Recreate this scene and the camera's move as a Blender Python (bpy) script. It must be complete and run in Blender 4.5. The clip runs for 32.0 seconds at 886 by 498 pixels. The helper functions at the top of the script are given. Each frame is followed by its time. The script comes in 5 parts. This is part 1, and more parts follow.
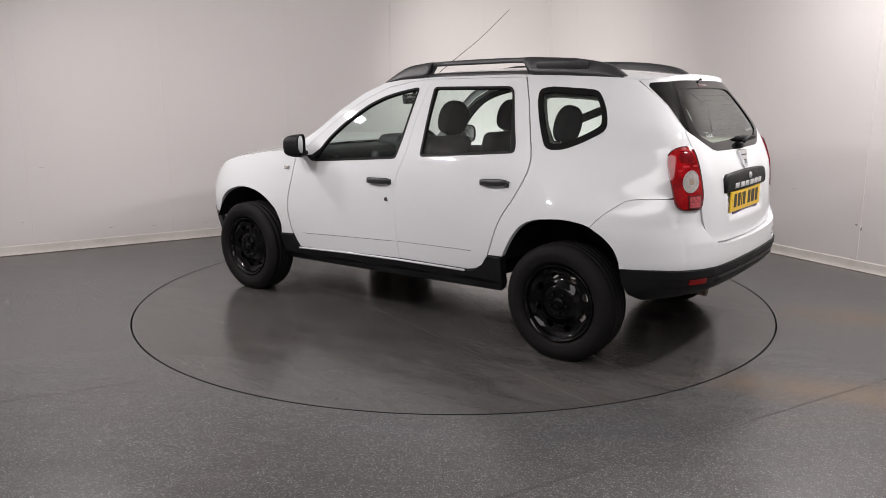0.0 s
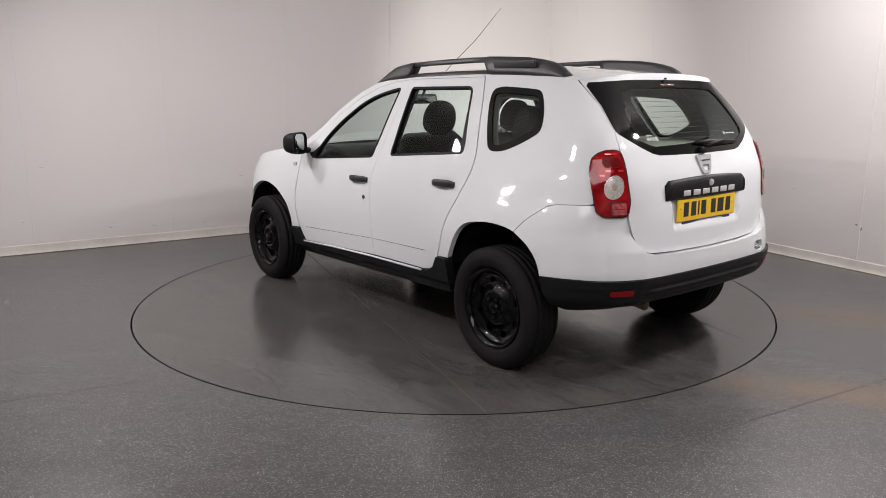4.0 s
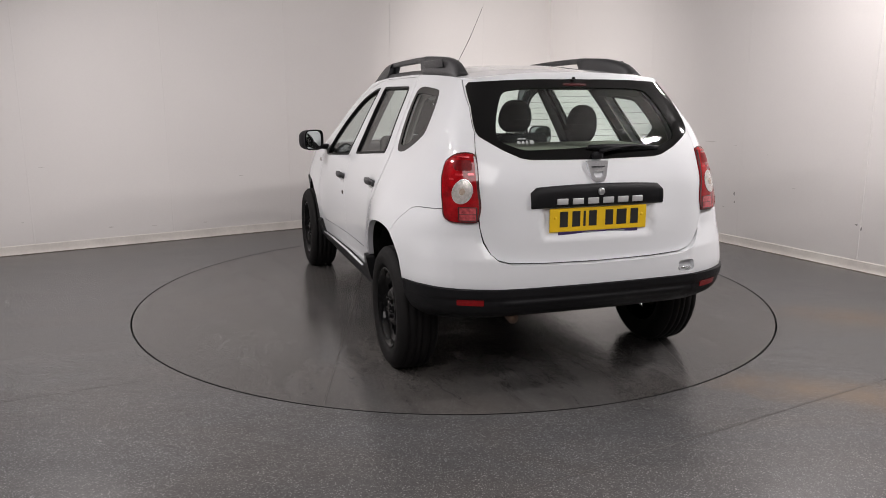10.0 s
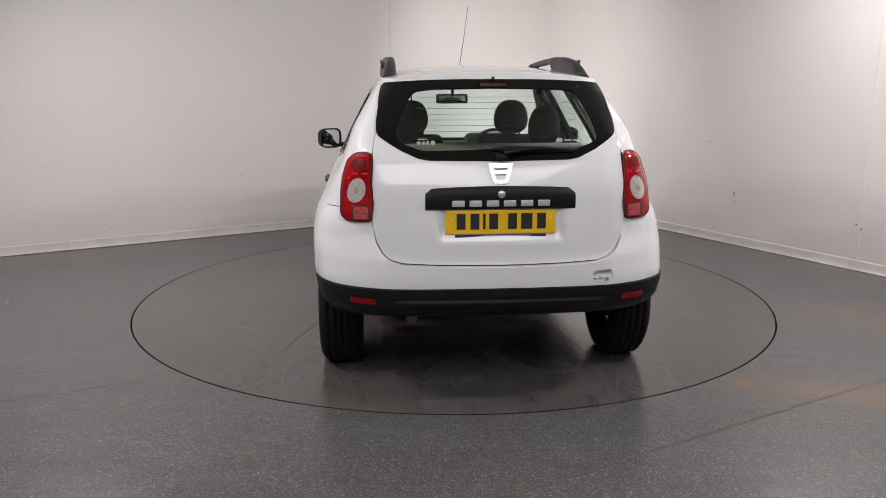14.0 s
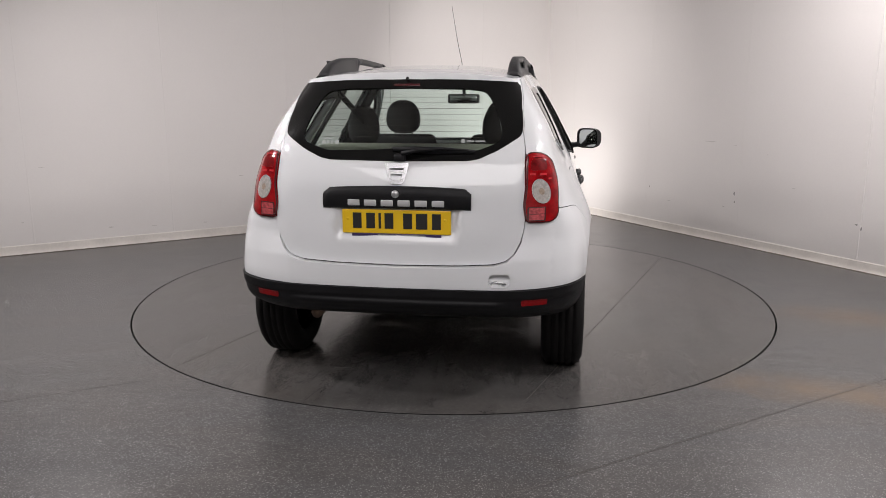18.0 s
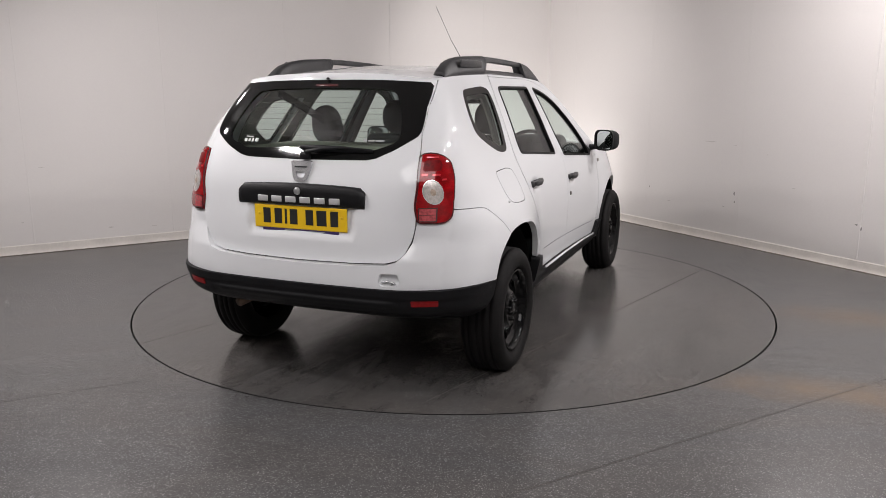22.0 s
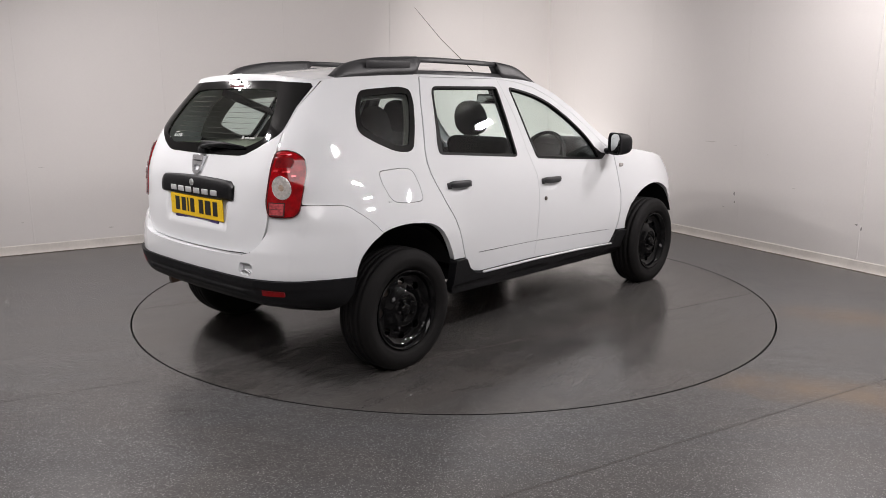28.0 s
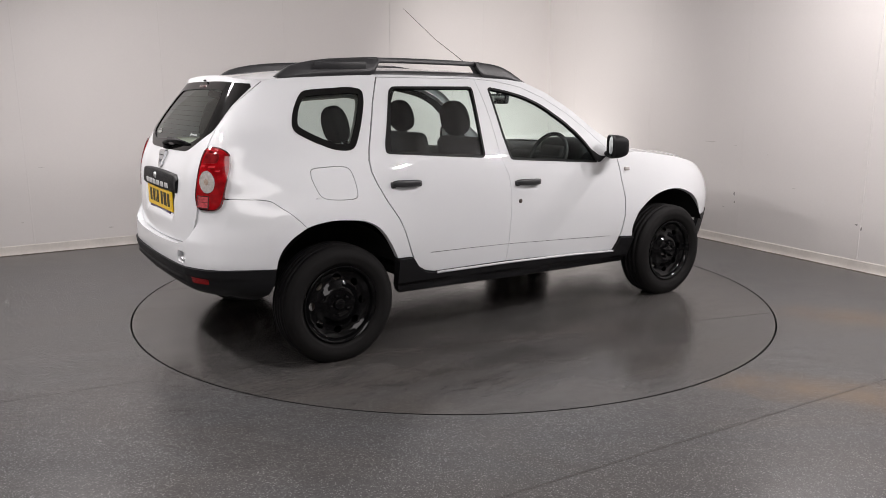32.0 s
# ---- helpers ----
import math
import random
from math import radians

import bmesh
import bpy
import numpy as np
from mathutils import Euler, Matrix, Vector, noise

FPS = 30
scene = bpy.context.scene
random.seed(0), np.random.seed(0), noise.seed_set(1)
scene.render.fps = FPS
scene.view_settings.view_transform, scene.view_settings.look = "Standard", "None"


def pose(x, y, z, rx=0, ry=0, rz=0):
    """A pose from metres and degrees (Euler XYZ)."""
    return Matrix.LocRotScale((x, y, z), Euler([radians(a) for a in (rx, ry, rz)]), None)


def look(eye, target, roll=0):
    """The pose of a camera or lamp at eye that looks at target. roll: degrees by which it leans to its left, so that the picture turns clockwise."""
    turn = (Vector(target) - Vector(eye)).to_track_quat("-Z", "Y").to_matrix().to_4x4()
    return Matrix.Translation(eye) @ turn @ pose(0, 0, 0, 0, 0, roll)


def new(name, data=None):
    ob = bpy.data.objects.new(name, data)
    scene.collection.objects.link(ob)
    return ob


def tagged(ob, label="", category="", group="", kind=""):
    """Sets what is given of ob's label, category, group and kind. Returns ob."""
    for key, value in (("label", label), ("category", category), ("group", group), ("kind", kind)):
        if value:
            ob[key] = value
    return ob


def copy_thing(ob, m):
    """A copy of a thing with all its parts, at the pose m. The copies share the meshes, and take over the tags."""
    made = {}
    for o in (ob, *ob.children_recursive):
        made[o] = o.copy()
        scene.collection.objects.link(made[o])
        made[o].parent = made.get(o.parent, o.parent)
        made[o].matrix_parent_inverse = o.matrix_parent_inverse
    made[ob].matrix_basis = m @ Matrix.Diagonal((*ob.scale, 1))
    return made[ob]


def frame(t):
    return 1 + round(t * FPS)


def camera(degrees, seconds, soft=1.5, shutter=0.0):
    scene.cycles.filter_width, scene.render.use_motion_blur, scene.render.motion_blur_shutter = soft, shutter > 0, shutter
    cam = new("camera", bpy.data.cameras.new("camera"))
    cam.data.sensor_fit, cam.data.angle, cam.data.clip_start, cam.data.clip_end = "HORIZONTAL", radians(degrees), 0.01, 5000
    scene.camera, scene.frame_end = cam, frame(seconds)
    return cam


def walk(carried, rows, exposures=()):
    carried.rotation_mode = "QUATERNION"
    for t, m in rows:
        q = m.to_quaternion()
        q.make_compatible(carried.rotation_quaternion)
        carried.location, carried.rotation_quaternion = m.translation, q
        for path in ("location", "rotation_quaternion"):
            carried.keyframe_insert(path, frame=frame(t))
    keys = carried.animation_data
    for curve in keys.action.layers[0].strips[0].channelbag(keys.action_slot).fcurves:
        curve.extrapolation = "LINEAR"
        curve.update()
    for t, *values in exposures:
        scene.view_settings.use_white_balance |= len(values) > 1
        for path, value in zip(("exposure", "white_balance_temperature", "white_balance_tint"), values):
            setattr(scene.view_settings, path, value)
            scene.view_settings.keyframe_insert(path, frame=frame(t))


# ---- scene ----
cam = camera(60.256, 32.0, soft=0.9)
EYE = Vector((0.0, -5.596, 1.482))
CAM = look(EYE, EYE + Vector((-0.01197, 0.97920, -0.20252)), -0.1165)
walk(cam, [(0, CAM), (32, CAM)])

# ---- world and light ----
world = bpy.data.worlds.new("world")
scene.world = world
world.use_nodes = True
world.node_tree.nodes["Background"].inputs[0].default_value = (0.6, 0.62, 0.65, 1)
world.node_tree.nodes["Background"].inputs[1].default_value = 0.05
scene.view_settings.exposure = -0.09
CEIL = 3.05
# floodlights hung in a ring round the turntable: x, y, power
PANELS = [(-3.0, -0.1, 36), (-3.3, -1.4, 37), (-2.6, -2.5, 42), (2.7, -2.3, 45), (3.3, -1.4, 36), (2.9, 0.1, 36)]


def aim(x, y):
    return look((x, y, CEIL - 0.14), (x * 0.5, y * 0.5, 0.3))


def lamp_panel(x, y, power):
    la = bpy.data.lights.new("panel_light", "AREA")
    la.shape, la.size, la.size_y = "RECTANGLE", 0.19, 0.11
    la.energy, la.color = power, (1.0, 0.945, 0.945)
    ob = new("panel_light", la)
    ob.matrix_world = aim(x, y) @ pose(0, 0, -0.012)


for row_ in PANELS:
    lamp_panel(*row_)

# broad unseen fill panel, added above the camera's place to light the tail
BROAD = (0.0, -5.25, 3.4, 2.6)
la = bpy.data.lights.new("broad_fill_light", "AREA")
la.shape, la.size, la.size_y = "RECTANGLE", BROAD[2] - 0.06, BROAD[3] - 0.06
la.energy, la.color = 92, (1.0, 0.945, 0.945)
ob = new("broad_fill_light", la)
ob.matrix_world = pose(BROAD[0], BROAD[1], CEIL - 0.050)

# unseen spot without a fixture, added to brighten the corner walls
la = bpy.data.lights.new("corner_fill_spot", "SPOT")
la.energy, la.color, la.spot_size, la.spot_blend, la.shadow_soft_size = 225, (1.0, 0.95, 0.94), radians(95), 1.0, 0.25
ob = new("corner_fill_spot", la)
ob.matrix_world = look((0.1, 1.3, CEIL - 0.12), (1.25, 4.4, 1.0))
# low lamp added unseen on the floor behind the car, for the corner glow
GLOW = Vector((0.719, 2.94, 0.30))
la = bpy.data.lights.new("added_glow_spot", "SPOT")
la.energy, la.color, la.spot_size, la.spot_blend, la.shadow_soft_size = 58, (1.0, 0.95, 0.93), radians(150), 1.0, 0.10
ob = new("added_glow_spot", la)
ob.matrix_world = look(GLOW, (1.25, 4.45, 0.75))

# ---- materials ----
def mat(name, col, rough=0.5, metal=0.0, var=0.08, scale=6.0, fine=140.0, bump=0.0, coat=0.0, rvar=0.08, ior=1.5, spec=0.5):
    """A surface with variation at two scales, in metres, and fine relief."""
    m = bpy.data.materials.new(name)
    m.use_nodes = True
    nt = m.node_tree
    b = nt.nodes["Principled BSDF"]
    tc = nt.nodes.new("ShaderNodeTexCoord")
    n1 = nt.nodes.new("ShaderNodeTexNoise")
    n1.inputs["Scale"].default_value, n1.inputs["Detail"].default_value = scale, 4
    n2 = nt.nodes.new("ShaderNodeTexNoise")
    n2.inputs["Scale"].default_value, n2.inputs["Detail"].default_value = fine, 2
    for n in (n1, n2):
        nt.links.new(tc.outputs["Object"], n.inputs["Vector"])
    mx = nt.nodes.new("ShaderNodeMath")
    mx.operation = "MULTIPLY_ADD"
    nt.links.new(n2.outputs["Fac"], mx.inputs[0])
    mx.inputs[1].default_value = 0.4
    nt.links.new(n1.outputs["Fac"], mx.inputs[2])
    mr = nt.nodes.new("ShaderNodeMapRange")
    mr.inputs[1].default_value, mr.inputs[2].default_value = 0.4, 1.0
    mr.inputs[3].default_value, mr.inputs[4].default_value = 1 - var, 1 + var
    nt.links.new(mx.outputs[0], mr.inputs[0])
    hs = nt.nodes.new("ShaderNodeHueSaturation")
    hs.inputs["Color"].default_value = (*col, 1)
    nt.links.new(mr.outputs[0], hs.inputs["Value"])
    nt.links.new(hs.outputs[0], b.inputs["Base Color"])
    rr = nt.nodes.new("ShaderNodeMapRange")
    rr.inputs[1].default_value, rr.inputs[2].default_value = 0.3, 0.7
    rr.inputs[3].default_value, rr.inputs[4].default_value = max(0.0, rough * (1 - rvar)), min(1.0, rough * (1 + rvar))
    nt.links.new(n1.outputs["Fac"], rr.inputs[0])
    nt.links.new(rr.outputs[0], b.inputs["Roughness"])
    b.inputs["Metallic"].default_value = metal
    b.inputs["IOR"].default_value = ior
    b.inputs["Specular IOR Level"].default_value = spec
    b.inputs["Coat Weight"].default_value, b.inputs["Coat Roughness"].default_value = coat, 0.03
    if bump:
        bp = nt.nodes.new("ShaderNodeBump")
        bp.inputs["Strength"].default_value, bp.inputs["Distance"].default_value = bump, 0.002
        nt.links.new(n2.outputs["Fac"], bp.inputs["Height"])
        nt.links.new(bp.outputs[0], b.inputs["Normal"])
    return m


def emitter(name, col, power):
    m = bpy.data.materials.new(name)
    m.use_nodes = True
    nt = m.node_tree
    nt.nodes.remove(nt.nodes["Principled BSDF"])
    e = nt.nodes.new("ShaderNodeEmission")
    e.inputs[0].default_value, e.inputs[1].default_value = (*col, 1), power
    nt.links.new(e.outputs[0], nt.nodes["Material Output"].inputs[0])
    return m


def glass(name, tint, gloss_rough=0.02, face=0.075):
    m = bpy.data.materials.new(name)
    m.use_nodes = True
    nt = m.node_tree
    nt.nodes.remove(nt.nodes["Principled BSDF"])
    tr = nt.nodes.new("ShaderNodeBsdfTransparent")
    tr.inputs[0].default_value = (*tint, 1)
    gl = nt.nodes.new("ShaderNodeBsdfGlossy")
    gl.inputs["Roughness"].default_value = gloss_rough
    lw = nt.nodes.new("ShaderNodeLayerWeight")
    pw = nt.nodes.new("ShaderNodeMath")
    pw.operation = "POWER"
    nt.links.new(lw.outputs["Facing"], pw.inputs[0])
    pw.inputs[1].default_value = 5.0
    fr = nt.nodes.new("ShaderNodeMath")
    fr.operation = "MULTIPLY_ADD"
    nt.links.new(pw.outputs[0], fr.inputs[0])
    fr.inputs[1].default_value, fr.inputs[2].default_value = 0.9, face
    mix = nt.nodes.new("ShaderNodeMixShader")
    nt.links.new(fr.outputs[0], mix.inputs[0])
    nt.links.new(tr.outputs[0], mix.inputs[1])
    nt.links.new(gl.outputs[0], mix.inputs[2])
    nt.links.new(mix.outputs[0], nt.nodes["Material Output"].inputs[0])
    return m


PAINT = mat("white_paint", (0.645, 0.657, 0.672), 0.6, var=0.015, scale=2.0, coat=1.0, spec=0.12)
BLACK_PLASTIC = mat("black_plastic", (0.008, 0.008, 0.009), 0.5, var=0.2, scale=9, fine=700, bump=0.25, spec=0.18)
RAIL_PLASTIC = mat("rail_plastic", (0.024, 0.024, 0.026), 0.42, var=0.15, scale=9, fine=700, bump=0.2)
RUBBER = mat("window_rubber", (0.007, 0.007, 0.007), 0.5, var=0.2, spec=0.12)
FRIT = mat("black_glass_border", (0.005, 0.005, 0.005), 0.06, var=0.1, rvar=0.3, spec=0.28)
TYRE = mat("tyre_rubber", (0.007, 0.0065, 0.0065), 0.75, var=0.3, scale=14, fine=300, bump=0.3, spec=0.18)
STEEL_BLACK = mat("black_steel", (0.0025, 0.0025, 0.0028), 0.06, var=0.2, rvar=0.3, spec=0.22)
BRAKE = mat("dull_steel", (0.12, 0.10, 0.09), 0.55, metal=0.8, var=0.4, scale=20)
DARK = mat("underbody_black", (0.009, 0.0085, 0.0085), 0.9, var=0.3, scale=8, spec=0.15)
CHROME = mat("chrome", (0.72, 0.73, 0.75), 0.22, metal=0.8, var=0.05)
SATIN = mat("satin_silver", (0.62, 0.63, 0.64), 0.28, metal=0.9, var=0.05)
PALE_SILVER = mat("pale_silver", (0.50, 0.505, 0.51), 0.4, metal=0.35, var=0.05)
PLATE = mat("yellow_plate", (0.72, 0.46, 0.012), 0.35, var=0.04)
INK = mat("black_ink", (0.012, 0.012, 0.012), 0.5)
PURPLE = mat("purple_strip", (0.035, 0.02, 0.09), 0.35)
STICKER = mat("white_sticker", (0.30, 0.32, 0.31), 0.5, var=0.03)
REFLECTOR = mat("red_reflector", (0.22, 0.004, 0.006), 0.3, var=0.25, scale=60, coat=0.2, spec=0.2)
GLASS = glass("tinted_glass", (0.91, 0.985, 0.96), face=0.06)
GLASS_REAR = glass("heated_glass", (0.84, 0.93, 0.89), 0.02, 0.075)
CLOTH = mat("dark_seat_cloth", (0.016, 0.016, 0.017), 0.9, var=0.12, scale=12, fine=160, spec=0.2)
DASH = mat("dash_plastic", (0.022, 0.022, 0.024), 0.6, var=0.15, fine=500, bump=0.3)
TRIM_GREY = mat("light_trim", (0.15, 0.147, 0.135), 0.7, var=0.08, fine=500, bump=0.2)
SHELF = mat("beige_load_cover", (0.30, 0.29, 0.24), 0.75, var=0.08, fine=400, bump=0.3)
RED_LENS = mat("red_lens", (0.24, 0.002, 0.0045), 0.12, var=0.6, scale=18, fine=160, coat=0.5, spec=0.2)
DARK_RED = mat("dark_red_lens", (0.07, 0.003, 0.005), 0.15, var=0.1, scale=30, coat=1.0)
CHAMBER_RED = mat("chamber_red", (.13, .0015, .003), .3, var=.5, scale=40, spec=.1)
PINK_LENS = mat("pale_red_lens", (.34, .050, .058), .15, var=.6, scale=60, fine=200, bump=.6, coat=1.0)
BRIGHT_RED = mat("bright_red_prism", (.62, .03, .04), .12, metal=.3, var=.3, scale=90, coat=1.0)
CLEAR_LENS = mat("clear_lens", (0.62, 0.585, 0.555), 0.12, metal=0.5, var=0.3, scale=75, fine=190, bump=0.3, coat=1.0)
AMBER = mat("amber_bulb", (0.46, 0.36, 0.29), 0.2, metal=0.4, var=0.3, scale=120, bump=0.6, coat=1.0)
RUST = mat("rusty_pipe", (0.10, 0.065, 0.045), 0.5, metal=0.4, var=0.4, scale=30)
MIRROR = mat("mirror_glass", (0.52, 0.55, 0.54), 0.01, metal=1.0, var=0.0)
SEAM = mat("seam_joint", (0.046, 0.040, 0.036), 0.7, var=0.3)
TABLE_SEAM = mat("table_seam_joint", (0.056, 0.050, 0.045), 0.7, var=0.3)
RIM_GAP = mat("turntable_gap", (0.008, 0.008, 0.008), 0.7, var=0.2)
CEIL_MAT = mat("ceiling_paint", (0.80, 0.79, 0.78), 0.8, var=0.03, scale=1.5)
FILL_GLOW = emitter("fill_panel_glow", (1.0, 0.945, 0.945), 2.0)
LED = emitter("led_panel_glow", (1.0, 0.945, 0.945), 30.0)


def floor_mat(name, col, rough, speck, scuffs, stains=()):
    """Dark vinyl flooring with pale and dark flecks, scuffs and, where given, rusty stains (x, y, rx, ry)."""
    m = mat(name, col, rough, var=0.10, scale=0.8, fine=30, rvar=0.18)
    nt = m.node_tree
    b = nt.nodes["Principled BSDF"]
    base = b.inputs["Base Color"].links[0].from_socket
    tc = nt.nodes.new("ShaderNodeTexCoord")
    vo = nt.nodes.new("ShaderNodeTexNoise")
    vo.inputs["Scale"].default_value, vo.inputs["Detail"].default_value = 115, 2.0
    nt.links.new(tc.outputs["Object"], vo.inputs["Vector"])
    vc = nt.nodes.new("ShaderNodeTexVoronoi")
    vc.inputs["Scale"].default_value = 240
    nt.links.new(tc.outputs["Object"], vc.inputs["Vector"])
    sx_ = nt.nodes.new("ShaderNodeSeparateColor")
    nt.links.new(vc.outputs["Color"], sx_.inputs[0])
    ra = nt.nodes.new("ShaderNodeValToRGB")
    ra.color_ramp.elements[0].position, ra.color_ramp.elements[0].color = 0.05, (1 - 0.8 * speck, 1 - 0.8 * speck, 1 - 0.8 * speck, 1)
    ra.color_ramp.elements[1].position, ra.color_ramp.elements[1].color = 1.0, (1 + 3.4 * speck, 1 + 3.4 * speck, 1 + 3.4 * speck, 1)
    e = ra.color_ramp.elements.new(0.86)
    e.color = (1, 1, 1, 1)
    nt.links.new(sx_.outputs[0], ra.inputs[0])
    mul = nt.nodes.new("ShaderNodeMix")
    mul.data_type, mul.blend_type = "RGBA", "MULTIPLY"
    mul.inputs[0].default_value = 1.0
    nt.links.new(base, mul.inputs[6])
    nt.links.new(ra.outputs[0], mul.inputs[7])
    out = mul.outputs[2]
    # drawn-out scuffs and dull patches
    mp_ = nt.nodes.new("ShaderNodeMapping")
    mp_.inputs["Rotation"].default_value, mp_.inputs["Scale"].default_value = (0, 0, 0.5), (1.0, 2.6, 1.0)
    nt.links.new(tc.outputs["Object"], mp_.inputs[0])
    sc = nt.nodes.new("ShaderNodeTexNoise")
    sc.inputs["Scale"].default_value, sc.inputs["Detail"].default_value, sc.inputs["Roughness"].default_value = 2.2, 6, 0.62
    sc.inputs["Distortion"].default_value = 0.6
    nt.links.new(mp_.outputs[0], sc.inputs["Vector"])
    sr = nt.nodes.new("ShaderNodeMapRange")
    sr.inputs[1].default_value, sr.inputs[2].default_value = 0.32, 0.66
    sr.inputs[3].default_value, sr.inputs[4].default_value = 1 - scuffs, 1 + scuffs
    nt.links.new(sc.outputs["Fac"], sr.inputs[0])
    sm = nt.nodes.new("ShaderNodeVectorMath")
    sm.operation = "SCALE"
    nt.links.new(out, sm.inputs[0])
    nt.links.new(sr.outputs[0], sm.inputs["Scale"])
    out = sm.outputs[0]
    rs = nt.nodes.new("ShaderNodeMapRange")
    rs.inputs[1].default_value, rs.inputs[2].default_value = 0.32, 0.66
    rs.inputs[3].default_value, rs.inputs[4].default_value = rough * (1 - scuffs), rough * (1 + 1.3 * scuffs)
    nt.links.new(sc.outputs["Fac"], rs.inputs[0])
    nt.links.new(rs.outputs[0], b.inputs["Roughness"])
    # a brown film of dust, in drifts
    dn = nt.nodes.new("ShaderNodeTexNoise")
    dn.inputs["Scale"].default_value, dn.inputs["Detail"].default_value, dn.inputs["Distortion"].default_value = 0.9, 7, 0.8
    nt.links.new(mp_.outputs[0], dn.inputs["Vector"])
    dr = nt.nodes.new("ShaderNodeMapRange")
    dr.inputs[1].default_value, dr.inputs[2].default_value = 0.38, 0.68
    nt.links.new(dn.outputs["Fac"], dr.inputs[0])
    dm = nt.nodes.new("ShaderNodeMix")
    dm.data_type, dm.blend_type = "RGBA", "MULTIPLY"
    nt.links.new(dr.outputs[0], dm.inputs[0])
    nt.links.new(out, dm.inputs[6])
    dm.inputs[7].default_value = (1.01, 0.968, 0.925, 1)
    out = dm.outputs[2]
    for sx, sy, rx, ry, turn, amount in stains:
        mp = nt.nodes.new("ShaderNodeMapping")
        mp.vector_type = "TEXTURE"
        mp.inputs["Location"].default_value = (sx, sy, 0)
        mp.inputs["Rotation"].default_value = (0, 0, radians(turn))
        mp.inputs["Scale"].default_value = (rx, ry, 1)
        nt.links.new(tc.outputs["Object"], mp.inputs[0])
        ln = nt.nodes.new("ShaderNodeVectorMath")
        ln.operation = "LENGTH"
        nt.links.new(mp.outputs[0], ln.inputs[0])
        nz = nt.nodes.new("ShaderNodeTexNoise")
        nz.inputs["Scale"].default_value, nz.inputs["Detail"].default_value = 5, 6
        nt.links.new(tc.outputs["Object"], nz.inputs["Vector"])
        ad = nt.nodes.new("ShaderNodeMath")
        ad.operation = "MULTIPLY_ADD"
        nt.links.new(nz.outputs["Fac"], ad.inputs[0])
        ad.inputs[1].default_value = 1.1
        nt.links.new(ln.outputs["Value"], ad.inputs[2])
        rg = nt.nodes.new("ShaderNodeMapRange")
        rg.inputs[1].default_value, rg.inputs[2].default_value = 0.55, 1.5
        rg.inputs[3].default_value, rg.inputs[4].default_value = amount, 0.0
        nt.links.new(ad.outputs[0], rg.inputs[0])
        st = nt.nodes.new("ShaderNodeMix")
        st.data_type = "RGBA"
        nt.links.new(rg.outputs[0], st.inputs[0])
        nt.links.new(out, st.inputs[6])
        st.inputs[7].default_value = (0.150, 0.098, 0.052, 1)
        out = st.outputs[2]
    nt.links.new(out, b.inputs["Base Color"])
    bp = nt.nodes.new("ShaderNodeBump")
    bp.inputs["Strength"].default_value, bp.inputs["Distance"].default_value = 0.02, 0.001
    nt.links.new(vo.outputs["Fac"], bp.inputs["Height"])
    # slow waves in the laid sheet
    wv = nt.nodes.new("ShaderNodeTexNoise")
    wv.inputs["Scale"].default_value, wv.inputs["Detail"].default_value = 9, 3
    nt.links.new(mp_.outputs[0], wv.inputs["Vector"])
    bw = nt.nodes.new("ShaderNodeBump")
    bw.inputs["Strength"].default_value, bw.inputs["Distance"].default_value = 1.0 * scuffs, 0.004
    nt.links.new(wv.outputs["Fac"], bw.inputs["Height"])
    nt.links.new(bw.outputs[0], bp.inputs["Normal"])
    nt.links.new(bp.outputs[0], b.inputs["Normal"])
    return m


WALL = mat("wall_paint", (0.66, 0.635, 0.62), 0.62, var=0.03, scale=0.9, fine=60, bump=0.06)
SKIRT = mat("coved_skirting_vinyl", (0.64, 0.605, 0.565), 0.7, var=0.12, scale=5, fine=50)
GRIME = mat("skirting_grime", (0.085, 0.065, 0.048), 0.85, var=0.5, scale=14)
SCUFF = mat("scuff_dark", (0.22, 0.21, 0.21), 0.7, var=0.3, scale=60)
SCUFF_FAINT = mat("scuff_faint", (0.50, 0.475, 0.455), 0.7, var=0.2, scale=60)
FLOOR = floor_mat("speckled_vinyl", (0.0795, 0.0795, 0.0808), 0.25, 0.38, 0.07,
                  [(1.92, -1.97, 0.85, 0.27, -20, 0.6), (2.75, -0.70, 0.95, 0.27, -20, 0.6), (3.01, -1.59, 0.5, 0.3, -20, 0.4)])
TABLE = floor_mat("turntable_vinyl", (0.070, 0.0675, 0.066), 0.20, 0.18, 0.16)


# ---- mesh helpers ----
def part(name, bm, material, parent=None, label="", smooth=True):
    """Links a bmesh as one mesh object, under a thing or a part."""
    me = bpy.data.meshes.new(name)
    bm.normal_update()
    bm.to_mesh(me)
    bm.free()
    me.materials.append(material)
    if smooth:
        me.polygons.foreach_set("use_smooth", [True] * len(me.polygons))
    lay = me.attributes.get("shade_normal")
    if lay is not None:
        nv = np.zeros(len(me.vertices) * 3, np.float32)
        lay.data.foreach_get("vector", nv)
        me.attributes.remove(lay)
        me.normals_split_custom_set_from_vertices(nv.reshape(-1, 3).tolist())
    ob = new(name, me)
    if parent is not None:
        ob.parent = parent
    if label:
        ob["label"] = label
    return ob


